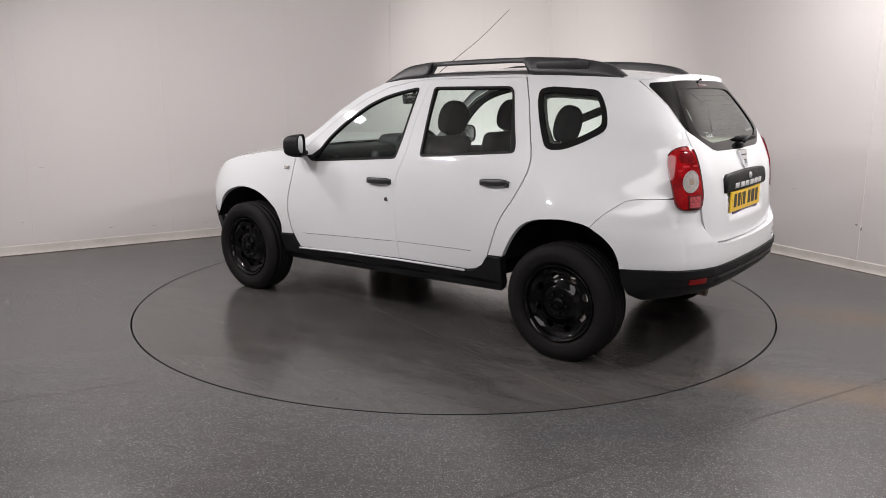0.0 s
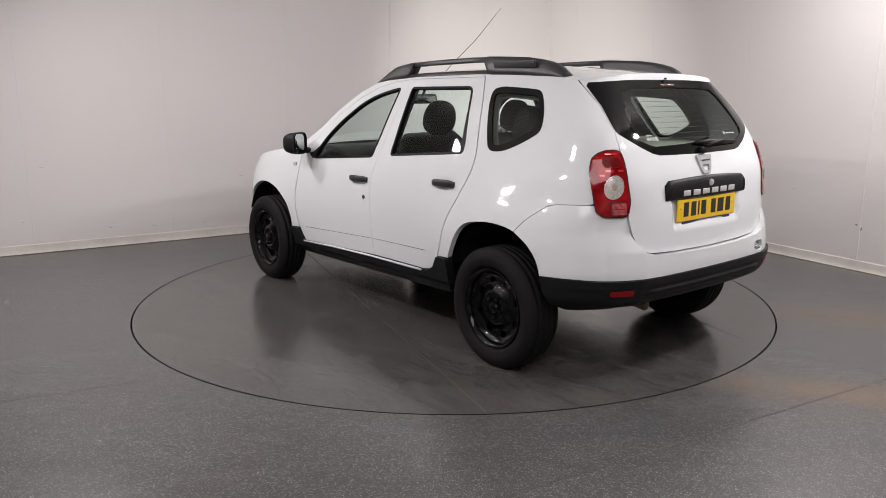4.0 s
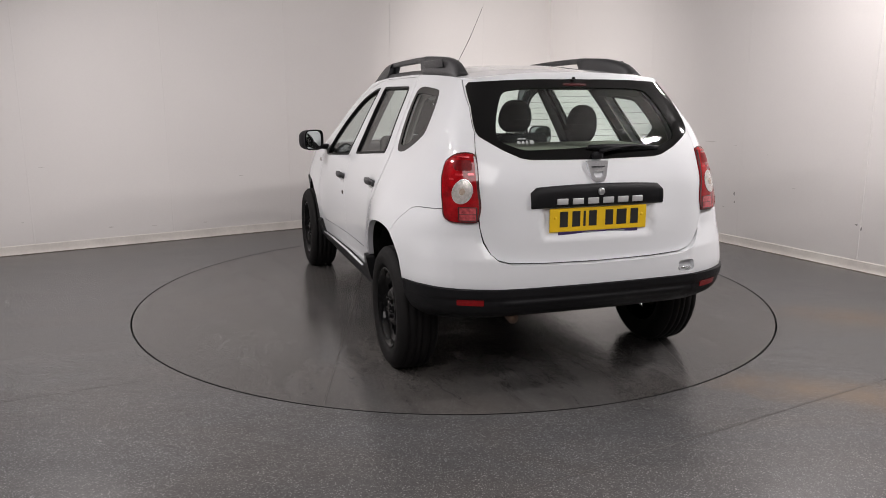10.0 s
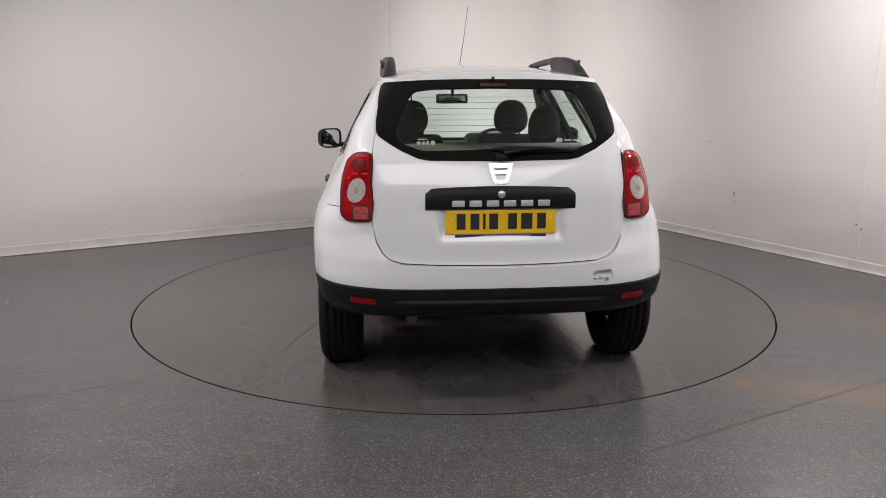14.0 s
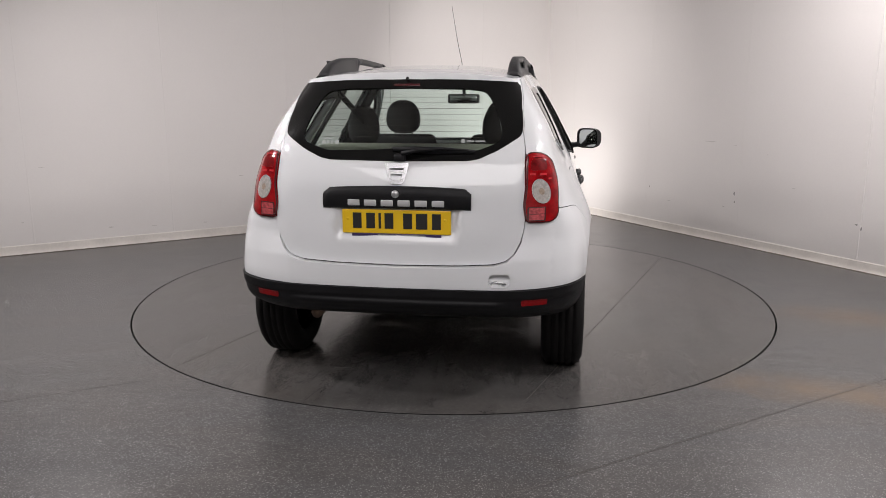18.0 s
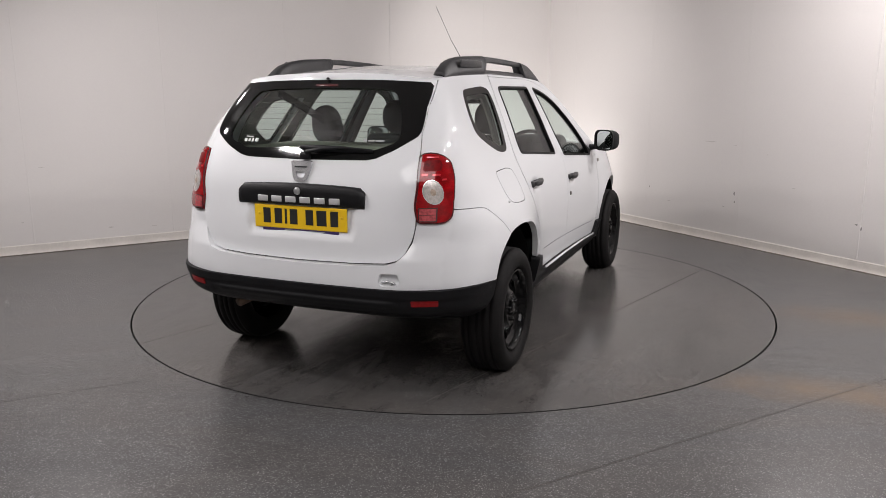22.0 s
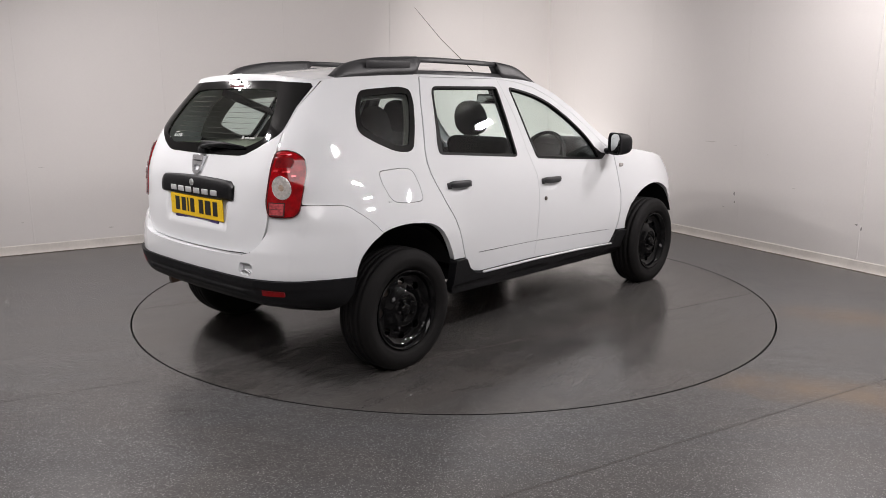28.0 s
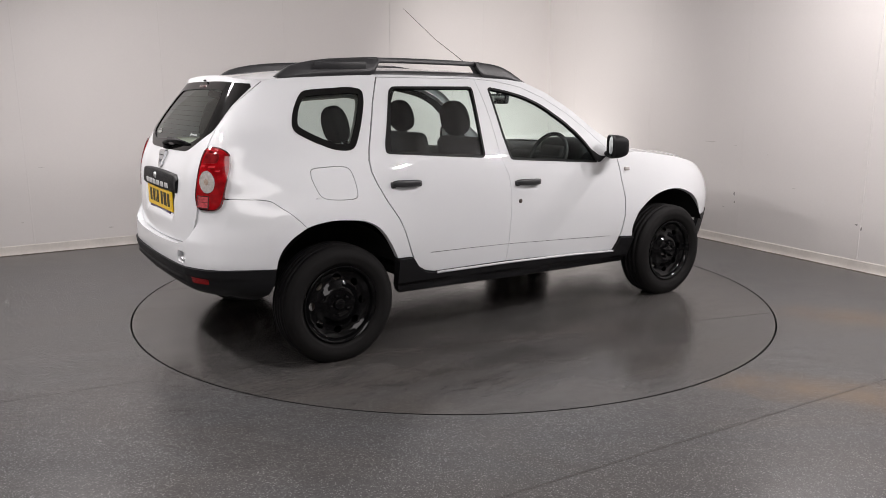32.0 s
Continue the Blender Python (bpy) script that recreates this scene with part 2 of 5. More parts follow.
def box(bm, cx, cy, cz, sx, sy, sz, bevel=0.0, m=None, seg=2):
    vs = bmesh.ops.create_cube(bm, size=1)["verts"]
    bmesh.ops.scale(bm, vec=(sx, sy, sz), verts=vs)
    if bevel:
        es = list({e for v in vs for e in v.link_edges})
        r = bmesh.ops.bevel(bm, geom=es, offset=bevel, segments=seg, affect="EDGES", profile=0.5)
        vs = list({v for f in r["faces"] for v in f.verts} | {v for v in vs if v.is_valid})
    if m is not None:
        bmesh.ops.transform(bm, matrix=m, verts=vs)
    bmesh.ops.translate(bm, vec=(cx, cy, cz), verts=vs)
    return vs


def lathe(bm, profile, n=64, axis="Y", closed=False):
    """Turns (radius, along) pairs round an axis through the origin."""
    rings = []
    for r, a in profile:
        ring = []
        for i in range(n):
            c, s = math.cos(2 * math.pi * i / n), math.sin(2 * math.pi * i / n)
            ring.append(bm.verts.new((r * c, a, r * s) if axis == "Y" else (r * c, r * s, a)))
        rings.append(ring)
    pairs = list(zip(rings, rings[1:])) + ([(rings[-1], rings[0])] if closed else [])
    for p, q in pairs:
        for i in range(n):
            bm.faces.new((p[i], p[(i + 1) % n], q[(i + 1) % n], q[i]))
    return rings


def sweep(bm, path, radius, n=10, flat=1.0):
    """A tube along a path of points; radius may be a list."""
    pts = [Vector(p) for p in path]
    rings = []
    for i, p in enumerate(pts):
        d = (pts[min(i + 1, len(pts) - 1)] - pts[max(i - 1, 0)]).normalized()
        u = d.cross(Vector((0, 0, 1)))
        u = u.normalized() if u.length > 1e-4 else Vector((1, 0, 0))
        w = u.cross(d)
        r = radius[i] if isinstance(radius, (list, tuple)) else radius
        rings.append([bm.verts.new(p + r * (math.cos(2 * math.pi * k / n) * u + flat * math.sin(2 * math.pi * k / n) * w)) for k in range(n)])
    for a, b in zip(rings, rings[1:]):
        for k in range(n):
            bm.faces.new((a[k], a[(k + 1) % n], b[(k + 1) % n], b[k]))
    bm.faces.new(rings[0][::-1])
    bm.faces.new(rings[-1])


def rounded(poly, r=0.03, n=4):
    """The polygon with its corners rounded; a point may carry a radius of its own as a third number."""
    out = []
    k = len(poly)
    for i in range(k):
        a, b, c = (np.array(poly[j % k][:2], float) for j in (i - 1, i, i + 1))
        rad = poly[i][2] if len(poly[i]) > 2 else r
        la, lc = np.linalg.norm(a - b), np.linalg.norm(c - b)
        d = min(rad, 0.45 * la, 0.45 * lc)
        if d < 1e-4:
            out.append(tuple(b))
            continue
        p, q = b + (a - b) * d / la, b + (c - b) * d / lc
        for j in range(n + 1):
            t = j / n
            out.append(tuple((1 - t) ** 2 * p + 2 * t * (1 - t) * b + t * t * q))
    return out


def dense(poly, step):
    out = []
    for a, b in zip(poly, poly[1:] + poly[:1]):
        k = max(1, int(math.ceil(math.dist(a, b) / step)))
        out += [(a[0] + (b[0] - a[0]) * i / k, a[1] + (b[1] - a[1]) * i / k) for i in range(k)]
    return out


def inset(poly, d):
    """The polygon moved inwards by d."""
    pts = np.array(poly, float)
    area = 0.5 * np.sum(pts[:, 0] * np.roll(pts[:, 1], -1) - np.roll(pts[:, 0], -1) * pts[:, 1])
    t = np.roll(pts, -1, 0) - np.roll(pts, 1, 0)
    t /= np.linalg.norm(t, axis=1)[:, None] + 1e-9
    nrm = np.stack([-t[:, 1], t[:, 0]], 1) * (1 if area > 0 else -1)
    return [tuple(p) for p in pts + d * nrm]


def inside(pts, poly):
    """Which points (n, 2) lie in the polygon."""
    pts, poly = np.asarray(pts, float), np.asarray(poly, float)
    x, y = pts[:, 0], pts[:, 1]
    res = np.zeros(len(pts), bool)
    for (x0, y0), (x1, y1) in zip(poly, np.roll(poly, -1, 0)):
        if y0 == y1:
            continue
        cross = ((y0 > y) != (y1 > y)) & (x < (x1 - x0) * (y - y0) / (y1 - y0) + x0)
        res ^= cross
    return res


def tri2d(outline, holes=(), step=0.04):
    """Triangulates an outline with holes. Gives points, triangles, and the loops of border indices."""
    from mathutils import geometry
    loops = [dense(list(outline), step)] + [dense(list(h), step) for h in holes]
    pts, edges, borders = [], [], []
    for lp in loops:
        o = len(pts)
        pts += lp
        borders.append([o + i for i in range(len(lp))])
        edges += [(o + i, o + (i + 1) % len(lp)) for i in range(len(lp))]
    arr = np.array(pts)
    lo, hi = arr.min(0), arr.max(0)
    gx, gy = np.meshgrid(np.arange(lo[0] + step / 2, hi[0], step), np.arange(lo[1] + step / 2, hi[1], step * 0.866))
    gx = gx + (np.arange(gx.shape[0]) % 2)[:, None] * step / 2
    g = np.stack([gx.ravel(), gy.ravel()], 1)
    keep = inside(g, loops[0])
    for h in loops[1:]:
        keep &= ~inside(g, h)
    g = g[keep]
    if len(g):
        dmin = np.full(len(g), 9.0)
        for q in arr:
            dmin = np.minimum(dmin, np.hypot(g[:, 0] - q[0], g[:, 1] - q[1]))
        g = g[dmin > step * 0.55]
    allp = [Vector(p) for p in pts] + [Vector(p) for p in g]
    vv, _, ff, ov, _, _ = geometry.delaunay_2d_cdt(allp, edges, [], 0, 1e-6)
    back = {}
    for i, o in enumerate(ov):
        for k in o:
            back[k] = i
    P = np.array([tuple(v) for v in vv])
    F = np.array([f for f in ff if len(f) == 3])
    c = P[F].mean(1)
    keep = inside(c, loops[0])
    for h in loops[1:]:
        keep &= ~inside(c, h)
    return P, F[keep], [[back[k] for k in b] for b in borders]


def skin(fn, outline, holes=(), step=0.04, lip=0.012, flip=False):
    """A curved sheet: the outline is filled and carried into space by fn(U, V, inward); its borders turn inwards by lip."""
    P, F, borders = tri2d(outline, holes, step)
    top = fn(P[:, 0], P[:, 1], 0.0)
    e = 0.003
    nr = np.cross(fn(P[:, 0] + e, P[:, 1], 0.0) - fn(P[:, 0] - e, P[:, 1], 0.0), fn(P[:, 0], P[:, 1] + e, 0.0) - fn(P[:, 0], P[:, 1] - e, 0.0))
    nr /= np.linalg.norm(nr, axis=1, keepdims=True) + 1e-12
    inw = fn(P[:, 0], P[:, 1], 0.01) - top
    flat = np.linalg.norm(inw, axis=1) > 1e-9
    sign = np.where((nr * inw).sum(1) > 0, -1.0, 1.0)
    nr *= np.where(flat, sign, 1.0)[:, None]
    bm = bmesh.new()
    lay = bm.verts.layers.float_vector.new("shade_normal")
    vs = [bm.verts.new(p) for p in top]
    for v, n in zip(vs, nr):
        v[lay] = n
    tri = top[F]
    up = np.cross(tri[:, 1] - tri[:, 0], tri[:, 2] - tri[:, 0])
    good = (up * nr[F[:, 0]]).sum(1) > 0
    for (a, b, c), g in zip(F, good):
        bm.faces.new((vs[a], vs[b], vs[c]) if g else (vs[a], vs[c], vs[b]))
    if lip:
        for lp in borders:
            q = P[lp]
            a, b = fn(q[:, 0], q[:, 1], 0.0), fn(q[:, 0], q[:, 1], lip)
            va, vb = [bm.verts.new(p) for p in a], [bm.verts.new(p) for p in b]
            for i in range(len(lp)):
                j = (i + 1) % len(lp)
                bm.faces.new((va[i], vb[i], vb[j], va[j]))
    for v in [v for v in bm.verts if not v.link_faces]:
        bm.verts.remove(v)
    return bm


# ---- the studio: floor, turntable, walls, ceiling ----
CORNER = Vector((1.2488, 4.4749, 0))
D1 = Vector((0.85535, 0.51805, 0))   # along the wall behind the car's left, towards the corner
D2 = Vector((0.49150, -0.87088, 0))  # along the other wall, away from the corner
LONG = 11.0
RT = 2.2566                           # radius of the turntable
P_A, P_B = CORNER - LONG * D1, CORNER + LONG * D2
P_D = P_A + P_B - CORNER


def prism(name, base, z0, z1, material, label):
    bm = bmesh.new()
    lo = [bm.verts.new((p[0], p[1], z0)) for p in base]
    hi = [bm.verts.new((p[0], p[1], z1)) for p in base]
    k = len(base)
    bm.faces.new(hi)
    bm.faces.new(lo[::-1])
    for i in range(k):
        bm.faces.new((lo[i], lo[(i + 1) % k], hi[(i + 1) % k], hi[i]))
    bmesh.ops.recalc_face_normals(bm, faces=bm.faces)
    return tagged(part(name, bm, material, smooth=False), label, kind="structure")


def wall(name, a, b, seams, label):
    """A wall of sheets: thick core, with each sheet proud of it by a few millimetres and a narrow joint between."""
    d = (b - a).normalized()
    n = Vector((d.y, -d.x, 0))
    mid = (P_A + P_B) / 2
    if n.dot(mid - a) < 0:
        n = -n
    core = prism(name, [a - d * 0.2, b + d * 0.2, b + d * 0.2 - n * 0.2, a - d * 0.2 - n * 0.2], -0.1, CEIL + 0.1, WALL, label)
    cuts = [0.0] + sorted(s for s in seams if 0.05 < s < (b - a).length - 0.05) + [(b - a).length]
    for s0, s1 in zip(cuts, cuts[1:]):
        bm = bmesh.new()
        g = 0.0022
        w = s1 - s0 - 2 * g
        c = a + d * ((s0 + s1) / 2) + n * 0.003
        m = Matrix((( d.x, n.x, 0, 0), (d.y, n.y, 0, 0), (0, 0, 1, 0), (0, 0, 0, 1)))
        box(bm, c.x, c.y, CEIL / 2, w, 0.006, CEIL, 0.0015, m, 1)
        part("wall_sheet", bm, WALL, core, smooth=False)
    # joint covers: thin raised strips over the joints
    for s in seams:
        if 0.05 < s < (b - a).length - 0.05:
            bm = bmesh.new()
            c = a + d * s + n * 0.0075
            m = Matrix((( d.x, n.x, 0, 0), (d.y, n.y, 0, 0), (0, 0, 1, 0), (0, 0, 0, 1)))
            proud = 0.007 if min(abs(s - q) for q in BATTENS[name]) < 0.01 else 0.002
            c += n * (proud - 0.003) / 2
            box(bm, c.x, c.y, CEIL / 2 + 0.05, 0.010 if proud < 0.005 else 0.026, proud, CEIL - 0.1, 0.001, m, 1)
            part("joint_strip", bm, WALL, core, smooth=False)
    return core


L_SEAMS = [LONG - s for s in (1.025, 2.275, 3.517, 4.766, 6.02, 7.28, 8.53, 9.78)]
R_SEAMS = [0.535, 1.844, 3.103, 4.345, 5.60, 6.87, 8.12, 9.37]
BATTENS = {"wall_left": [LONG - 2.275], "wall_right": [4.345], "wall_behind": [99.0], "wall_far": [99.0]}
wall("wall_left", P_A, CORNER, L_SEAMS, "white painted sheeted studio wall with scuffs")
wall("wall_right", CORNER, P_B, R_SEAMS, "white painted sheeted studio wall with scuff marks")
wall("wall_behind", P_D, P_B, [1.25 * i for i in range(1, 9)], "white painted studio wall behind the camera")
wall("wall_far", P_A, P_D, [1.25 * i for i in range(1, 9)], "white painted studio wall")


def skirting(name, a, b):
    """A coved vinyl skirting: upright, curved foot, thin top bead."""
    d = (b - a).normalized()
    n = Vector((d.y, -d.x, 0))
    if n.dot((P_A + P_B) / 2 - a) < 0:
        n = -n
    prof = [(0.006, 0.090), (0.011, 0.088), (0.0115, 0.083), (0.0105, 0.055), (0.012, 0.030), (0.015, 0.014), (0.019, 0.006), (0.024, 0.0005), (0.006, 0.0005)]
    bm = bmesh.new()
    k = 40
    rows = []
    for i in range(k + 1):
        c = a + (b - a) * i / k
        rows.append([bm.verts.new((c.x + n.x * o, c.y + n.y * o, z)) for o, z in prof])
    for p, q in zip(rows, rows[1:]):
        for j in range(len(prof) - 1):
            bm.faces.new((p[j], p[j + 1], q[j + 1], q[j]))
    sk = tagged(part(name, bm, SKIRT), "cream coved vinyl skirting, grubby at the foot", kind="structure")
    rnd = random.Random(len(name))
    bm = bmesh.new()
    k = 120
    near = [bm.verts.new((*(a + (b - a) * i / k + n * .017).xy, .0070)) for i in range(k + 1)]
    far = [bm.verts.new((*(a + (b - a) * i / k + n * (.027 + .005 * rnd.random())).xy, .0014)) for i in range(k + 1)]
    for i in range(k):
        bm.faces.new((near[i], near[i + 1], far[i + 1], far[i]))
    part("grime_line", bm, GRIME, sk, "dark grime along the foot", smooth=False)


skirting("baseboard_left", P_A, CORNER)
skirting("baseboard_right", CORNER, P_B)
skirting("baseboard_behind", P_D, P_B)
skirting("baseboard_far", P_A, P_D)

# floor with the round pit of the turntable
GAP = 0.011
bm = bmesh.new()
N = 192
mid = (P_A + P_B) / 2
ring = [bm.verts.new(((RT + GAP / 2) * math.cos(2 * math.pi * i / N), (RT + GAP / 2) * math.sin(2 * math.pi * i / N), 0)) for i in range(N)]
quad = [P_A, P_D, P_B, CORNER]


def to_edge(ang):
    w = Vector((math.cos(ang), math.sin(ang), 0))
    best = 99
    for a, b in zip(quad, quad[1:] + quad[:1]):
        e = b - a
        den = w.x * e.y - w.y * e.x
        if abs(den) > 1e-9:
            k = (a.x * e.y - a.y * e.x) / den
            u = (a.x * w.y - a.y * w.x) / den
            if k > 0 and -1e-6 <= u <= 1 + 1e-6:
                best = min(best, k)
    return w * best


outer = [bm.verts.new(to_edge(2 * math.pi * i / N)) for i in range(N)]
for i in range(N):
    j = (i + 1) % N
    bm.faces.new((ring[i], outer[i], outer[j], ring[j]))
floor = tagged(part("floor", bm, FLOOR, smooth=False), "dark grey speckled vinyl floor with rusty stains", kind="structure")
bm = bmesh.new()
lathe(bm, [(RT + GAP / 2, -0.0005), (RT + GAP / 2, -0.05)], N, "Z")
part("pit_edge", bm, RIM_GAP, floor, "dark edge of the turntable pit")
prism("floor_base", [tuple(p)[:2] for p in (P_A, P_D, P_B, CORNER)], -0.15, -0.05, RIM_GAP, "dark pit floor under the turntable")


def strip(name, a, b, width, z, material, parent=None):
    a, b = Vector((*a, z)), Vector((*b, z))
    d = (b - a).normalized()
    n = Vector((-d.y, d.x, 0)) * width / 2
    bm = bmesh.new()
    bm.faces.new([bm.verts.new(p) for p in (a - n, b - n, b + n, a + n)])
    return part(name, bm, material, parent, smooth=False)


strip("floor_seam", (-2.92, -2.48), (-1.609, -1.831), 0.004, 0.0012, SEAM, floor)
strip("floor_seam", (3.315, -1.188), (-0.504, -3.393), 0.004, 0.0012, SEAM, floor)


def turntable():
    t = new("turntable")
    tagged(t, "dark grey vinyl-topped turntable flush with the floor", "turntable")
    bm = bmesh.new()
    lathe(bm, [(0.0001, 0), (0.7, 0), (1.5, 0), (2.0, 0), (RT - GAP / 2, 0)], N, "Z")
    part("table_top", bm, TABLE, t, smooth=False)
    bm = bmesh.new()
    lathe(bm, [(RT - GAP / 2, -0.0005), (RT - GAP / 2, -0.05)], N, "Z")
    part("table_rim", bm, RIM_GAP, t, "dark rim of the turntable")
    strip("table_seam", (-1.83, 1.275), (1.92, 0.19), 0.0035, 0.0012, TABLE_SEAM, t)
    strip("table_seam", (-2.0, -0.66), (1.45, -1.70), 0.0035, 0.0012, TABLE_SEAM, t)
    return t


table = turntable()

prism("ceiling", [tuple(p)[:2] for p in (P_A, P_D, P_B, CORNER)], CEIL, CEIL + 0.1, CEIL_MAT, "pale painted studio ceiling")


def floodlight():
    """A flat LED floodlight: case with a rim, glowing face, yoke and stem."""
    t = new("floodlight")
    tagged(t, "flat LED floodlight hung from the ceiling, switched on", "light", "ring of floodlights")
    bm = bmesh.new()
    for s in (-1, 1):
        box(bm, 0, s * 0.069, 0.018, 0.25, 0.024, 0.06, 0.004)
        box(bm, s * 0.113, 0, 0.018, 0.024, 0.114, 0.06, 0.004)
    box(bm, 0, 0, 0.04, 0.21, 0.12, 0.02, 0.004)
    part("case", bm, RAIL_PLASTIC, t, "black lamp case", smooth=False)
    bm = bmesh.new()
    box(bm, 0, 0, 0.012, 0.20, 0.11, 0.01)
    part("diffuser", bm, LED, t, "glowing white face", smooth=False)
    bm = bmesh.new()
    sweep(bm, [(-0.135, 0, 0.02), (-0.135, 0, 0.10), (0, 0, 0.13), (0.135, 0, 0.10), (0.135, 0, 0.02)], 0.008, 8)
    part("yoke", bm, RAIL_PLASTIC, t, "black steel yoke")
    return t


first_lamp = floodlight()
first_lamp.matrix_world = aim(*PANELS[0][:2])
for row_ in PANELS[1:]:
    copy_thing(first_lamp, aim(*row_[:2]))


def fill_panel():
    """Broad flat fill panel, added under the ceiling: four frame bars, a glowing sheet."""
    t = new("added_fill_panel")
    tagged(t, "broad white fill light panel with slim frame, added unseen, switched on", "light")
    w, h = BROAD[2:]
    for cx, cy, sx, sy in ((0, h / 2, w, .03), (0, -h / 2, w, .03), (w / 2, 0, .03, h - .03), (-w / 2, 0, .03, h - .03)):
        bm = bmesh.new()
        box(bm, cx, cy, -.02, sx, sy, .04, .003)
        part("frame_bar", bm, CEIL_MAT, t, "slim white frame bar", smooth=False)
    bm = bmesh.new()
    box(bm, 0, 0, -.025, w - .034, h - .034, .012)
    part("diffuser", bm, FILL_GLOW, t, "glowing white sheet", smooth=False)
    t.matrix_world = pose(BROAD[0], BROAD[1], CEIL - .004)


fill_panel()


# unseen dish and stand, added so the glow spot has a body
def added_glow_lamp():
    t = new("added_glow_lamp")
    tagged(t, "small black lamp with dish on a short stand, added unseen for the corner glow", "light")
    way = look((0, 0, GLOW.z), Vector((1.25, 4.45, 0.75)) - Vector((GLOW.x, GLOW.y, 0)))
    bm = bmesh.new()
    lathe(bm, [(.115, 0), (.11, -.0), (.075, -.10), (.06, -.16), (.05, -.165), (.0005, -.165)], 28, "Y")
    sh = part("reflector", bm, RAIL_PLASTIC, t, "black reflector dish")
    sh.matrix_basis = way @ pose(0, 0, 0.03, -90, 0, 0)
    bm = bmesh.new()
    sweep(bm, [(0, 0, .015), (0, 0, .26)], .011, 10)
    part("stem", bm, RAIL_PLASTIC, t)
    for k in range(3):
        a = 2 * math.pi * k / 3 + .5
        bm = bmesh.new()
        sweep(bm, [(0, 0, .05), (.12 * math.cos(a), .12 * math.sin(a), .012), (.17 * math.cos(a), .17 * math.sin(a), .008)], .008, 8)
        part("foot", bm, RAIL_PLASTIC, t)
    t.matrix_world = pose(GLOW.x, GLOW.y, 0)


added_glow_lamp()


# scuffs and knocks on the walls
def scuff(anchor, d, n, s, z, w, h, seed):
    rnd = random.Random(seed)
    c = anchor + d * s + n * 0.0068
    bm = bmesh.new()
    k = 9
    top, low = [], []
    for i in range(k):
        f = i / (k - 1) - .5
        e = (1 - (2 * f) ** 2) ** .5 * (.5 + rnd.random() * .5)
        p = c + d * f * w
        top.append(bm.verts.new((p.x, p.y, z + h / 2 * e)))
        low.append(bm.verts.new((p.x, p.y, z - h / 2 * e)))
    for i in range(k - 1):
        bm.faces.new((low[i], low[i + 1], top[i + 1], top[i]))
    return bm


N1, N2 = Vector((D1.y, -D1.x, 0)), Vector((D2.y, -D2.x, 0))
core_l, core_r = bpy.data.objects["wall_left"], bpy.data.objects["wall_right"]
for i, (s_, z_, w_, h_) in enumerate([(2.72, .985, .16, .010), (3.02, .965, .05, .006), (3.05, .50, .016, .05), (3.06, .42, .012, .03), (2.93, .36, .03, .012), (4.33, .385, .05, .018), (4.36, .355, .02, .05),
                                      (1.90, .45, .014, .03), (3.4, .9, .03, .006), (2.2, .33, .05, .01), (3.7, .62, .04, .007)]):
    part("scuff", scuff(CORNER, D2, N2, s_, z_, w_, h_, i), SCUFF if i in (2, 3, 5, 6, 7) else SCUFF_FAINT, core_r, "dark scuff mark", smooth=False)
for i, (s_, z_, w_, h_) in enumerate([(4.05, .62, .05, .010), (5.35, .19, .05, .012), (4.95, .17, .06, .008), (6.1, .30, .02, .012), (4.45, .16, .05, .010), (5.9, .8, .06, .006)]):
    part("scuff", scuff(CORNER, -D1, N1, s_, z_, w_, h_, 40 + i), SCUFF_FAINT, core_l, "faint scuff mark", smooth=False)


# ---- the car: its skin as a wrap round side, tail and side ----
def table_of(zs, vs, width=0.05):
    grid = np.arange(0.1, 1.9, 0.002)
    v = np.interp(grid, zs, vs)
    k = np.hanning(int(width / 0.002) | 1)
    k /= k.sum()
    pad = len(k) // 2
    v = np.convolve(np.pad(v, pad, mode="edge"), k, mode="valid")
    return lambda z: np.interp(z, grid, v)


half_width = table_of([.20, .30, .42, .5, .7, .85, .95, 1.05, 1.11, 1.16, 1.2] + [1.25 + .05 * i for i in range(14)],
                      [.80, .83, .855, .865, .872, .868, .856, .832, .805, .7775, .7575] + [.708 - .5195 * (.05 * i - .05) - .135 * (.05 * i - .05) ** 2 for i in range(14)], 0.20)
haunch = table_of([.40, .55, .65, .75, .85, .95, 1.05, 1.12, 1.3, 1.56], [.012, .018, .026, .040, .042, .022, -.004, -.016, -.014, -.020], 0.16)
squareness = table_of([.6, .8, .95, 1.2, 1.5], [6.9, 7.5, 10.0, 10.0, 8.7], 0.1)
taper = table_of([.6, .95, 1.3, 1.5], [0.0, .10, 0.0, 0.0], 0.1)
bow = table_of([.6, .9, 1.2, 1.5], [.07, .14, .045, .03], 0.1)
tail_x = table_of([.20, .40, .44, .58, .9, 1.05, 1.15, 1.27, 1.40, 1.53, 1.6, 1.75],
                  [-2.04, -2.09, -2.11, -2.125, -2.118, -2.09, -2.048, -1.98, -1.89, -1.79, -1.734, -1.612], 0.16)
nose_x = table_of([.20, .35, .55, .68, .78, .85, .92, 1.0, 1.1], [2.05, 2.12, 2.158, 2.15, 2.115, 2.06, 1.99, 1.92, 1.90], 0.08)
_X = np.linspace(0, 1, 4001)
_u = _X + 1 - np.clip(1 - _X ** 4, 0, 1) ** 0.25
UC = -1.9


def flare(x, z):
    k = np.clip((x + 1.95) / .2, 0, 1)
    return k * 0.048 * np.exp(-((x + 1.34) / .42) ** 2 - ((z - .62) / .22) ** 2) + 0.052 * np.exp(-((x - 1.34) / .42) ** 2 - ((z - .62) / .22) ** 2)


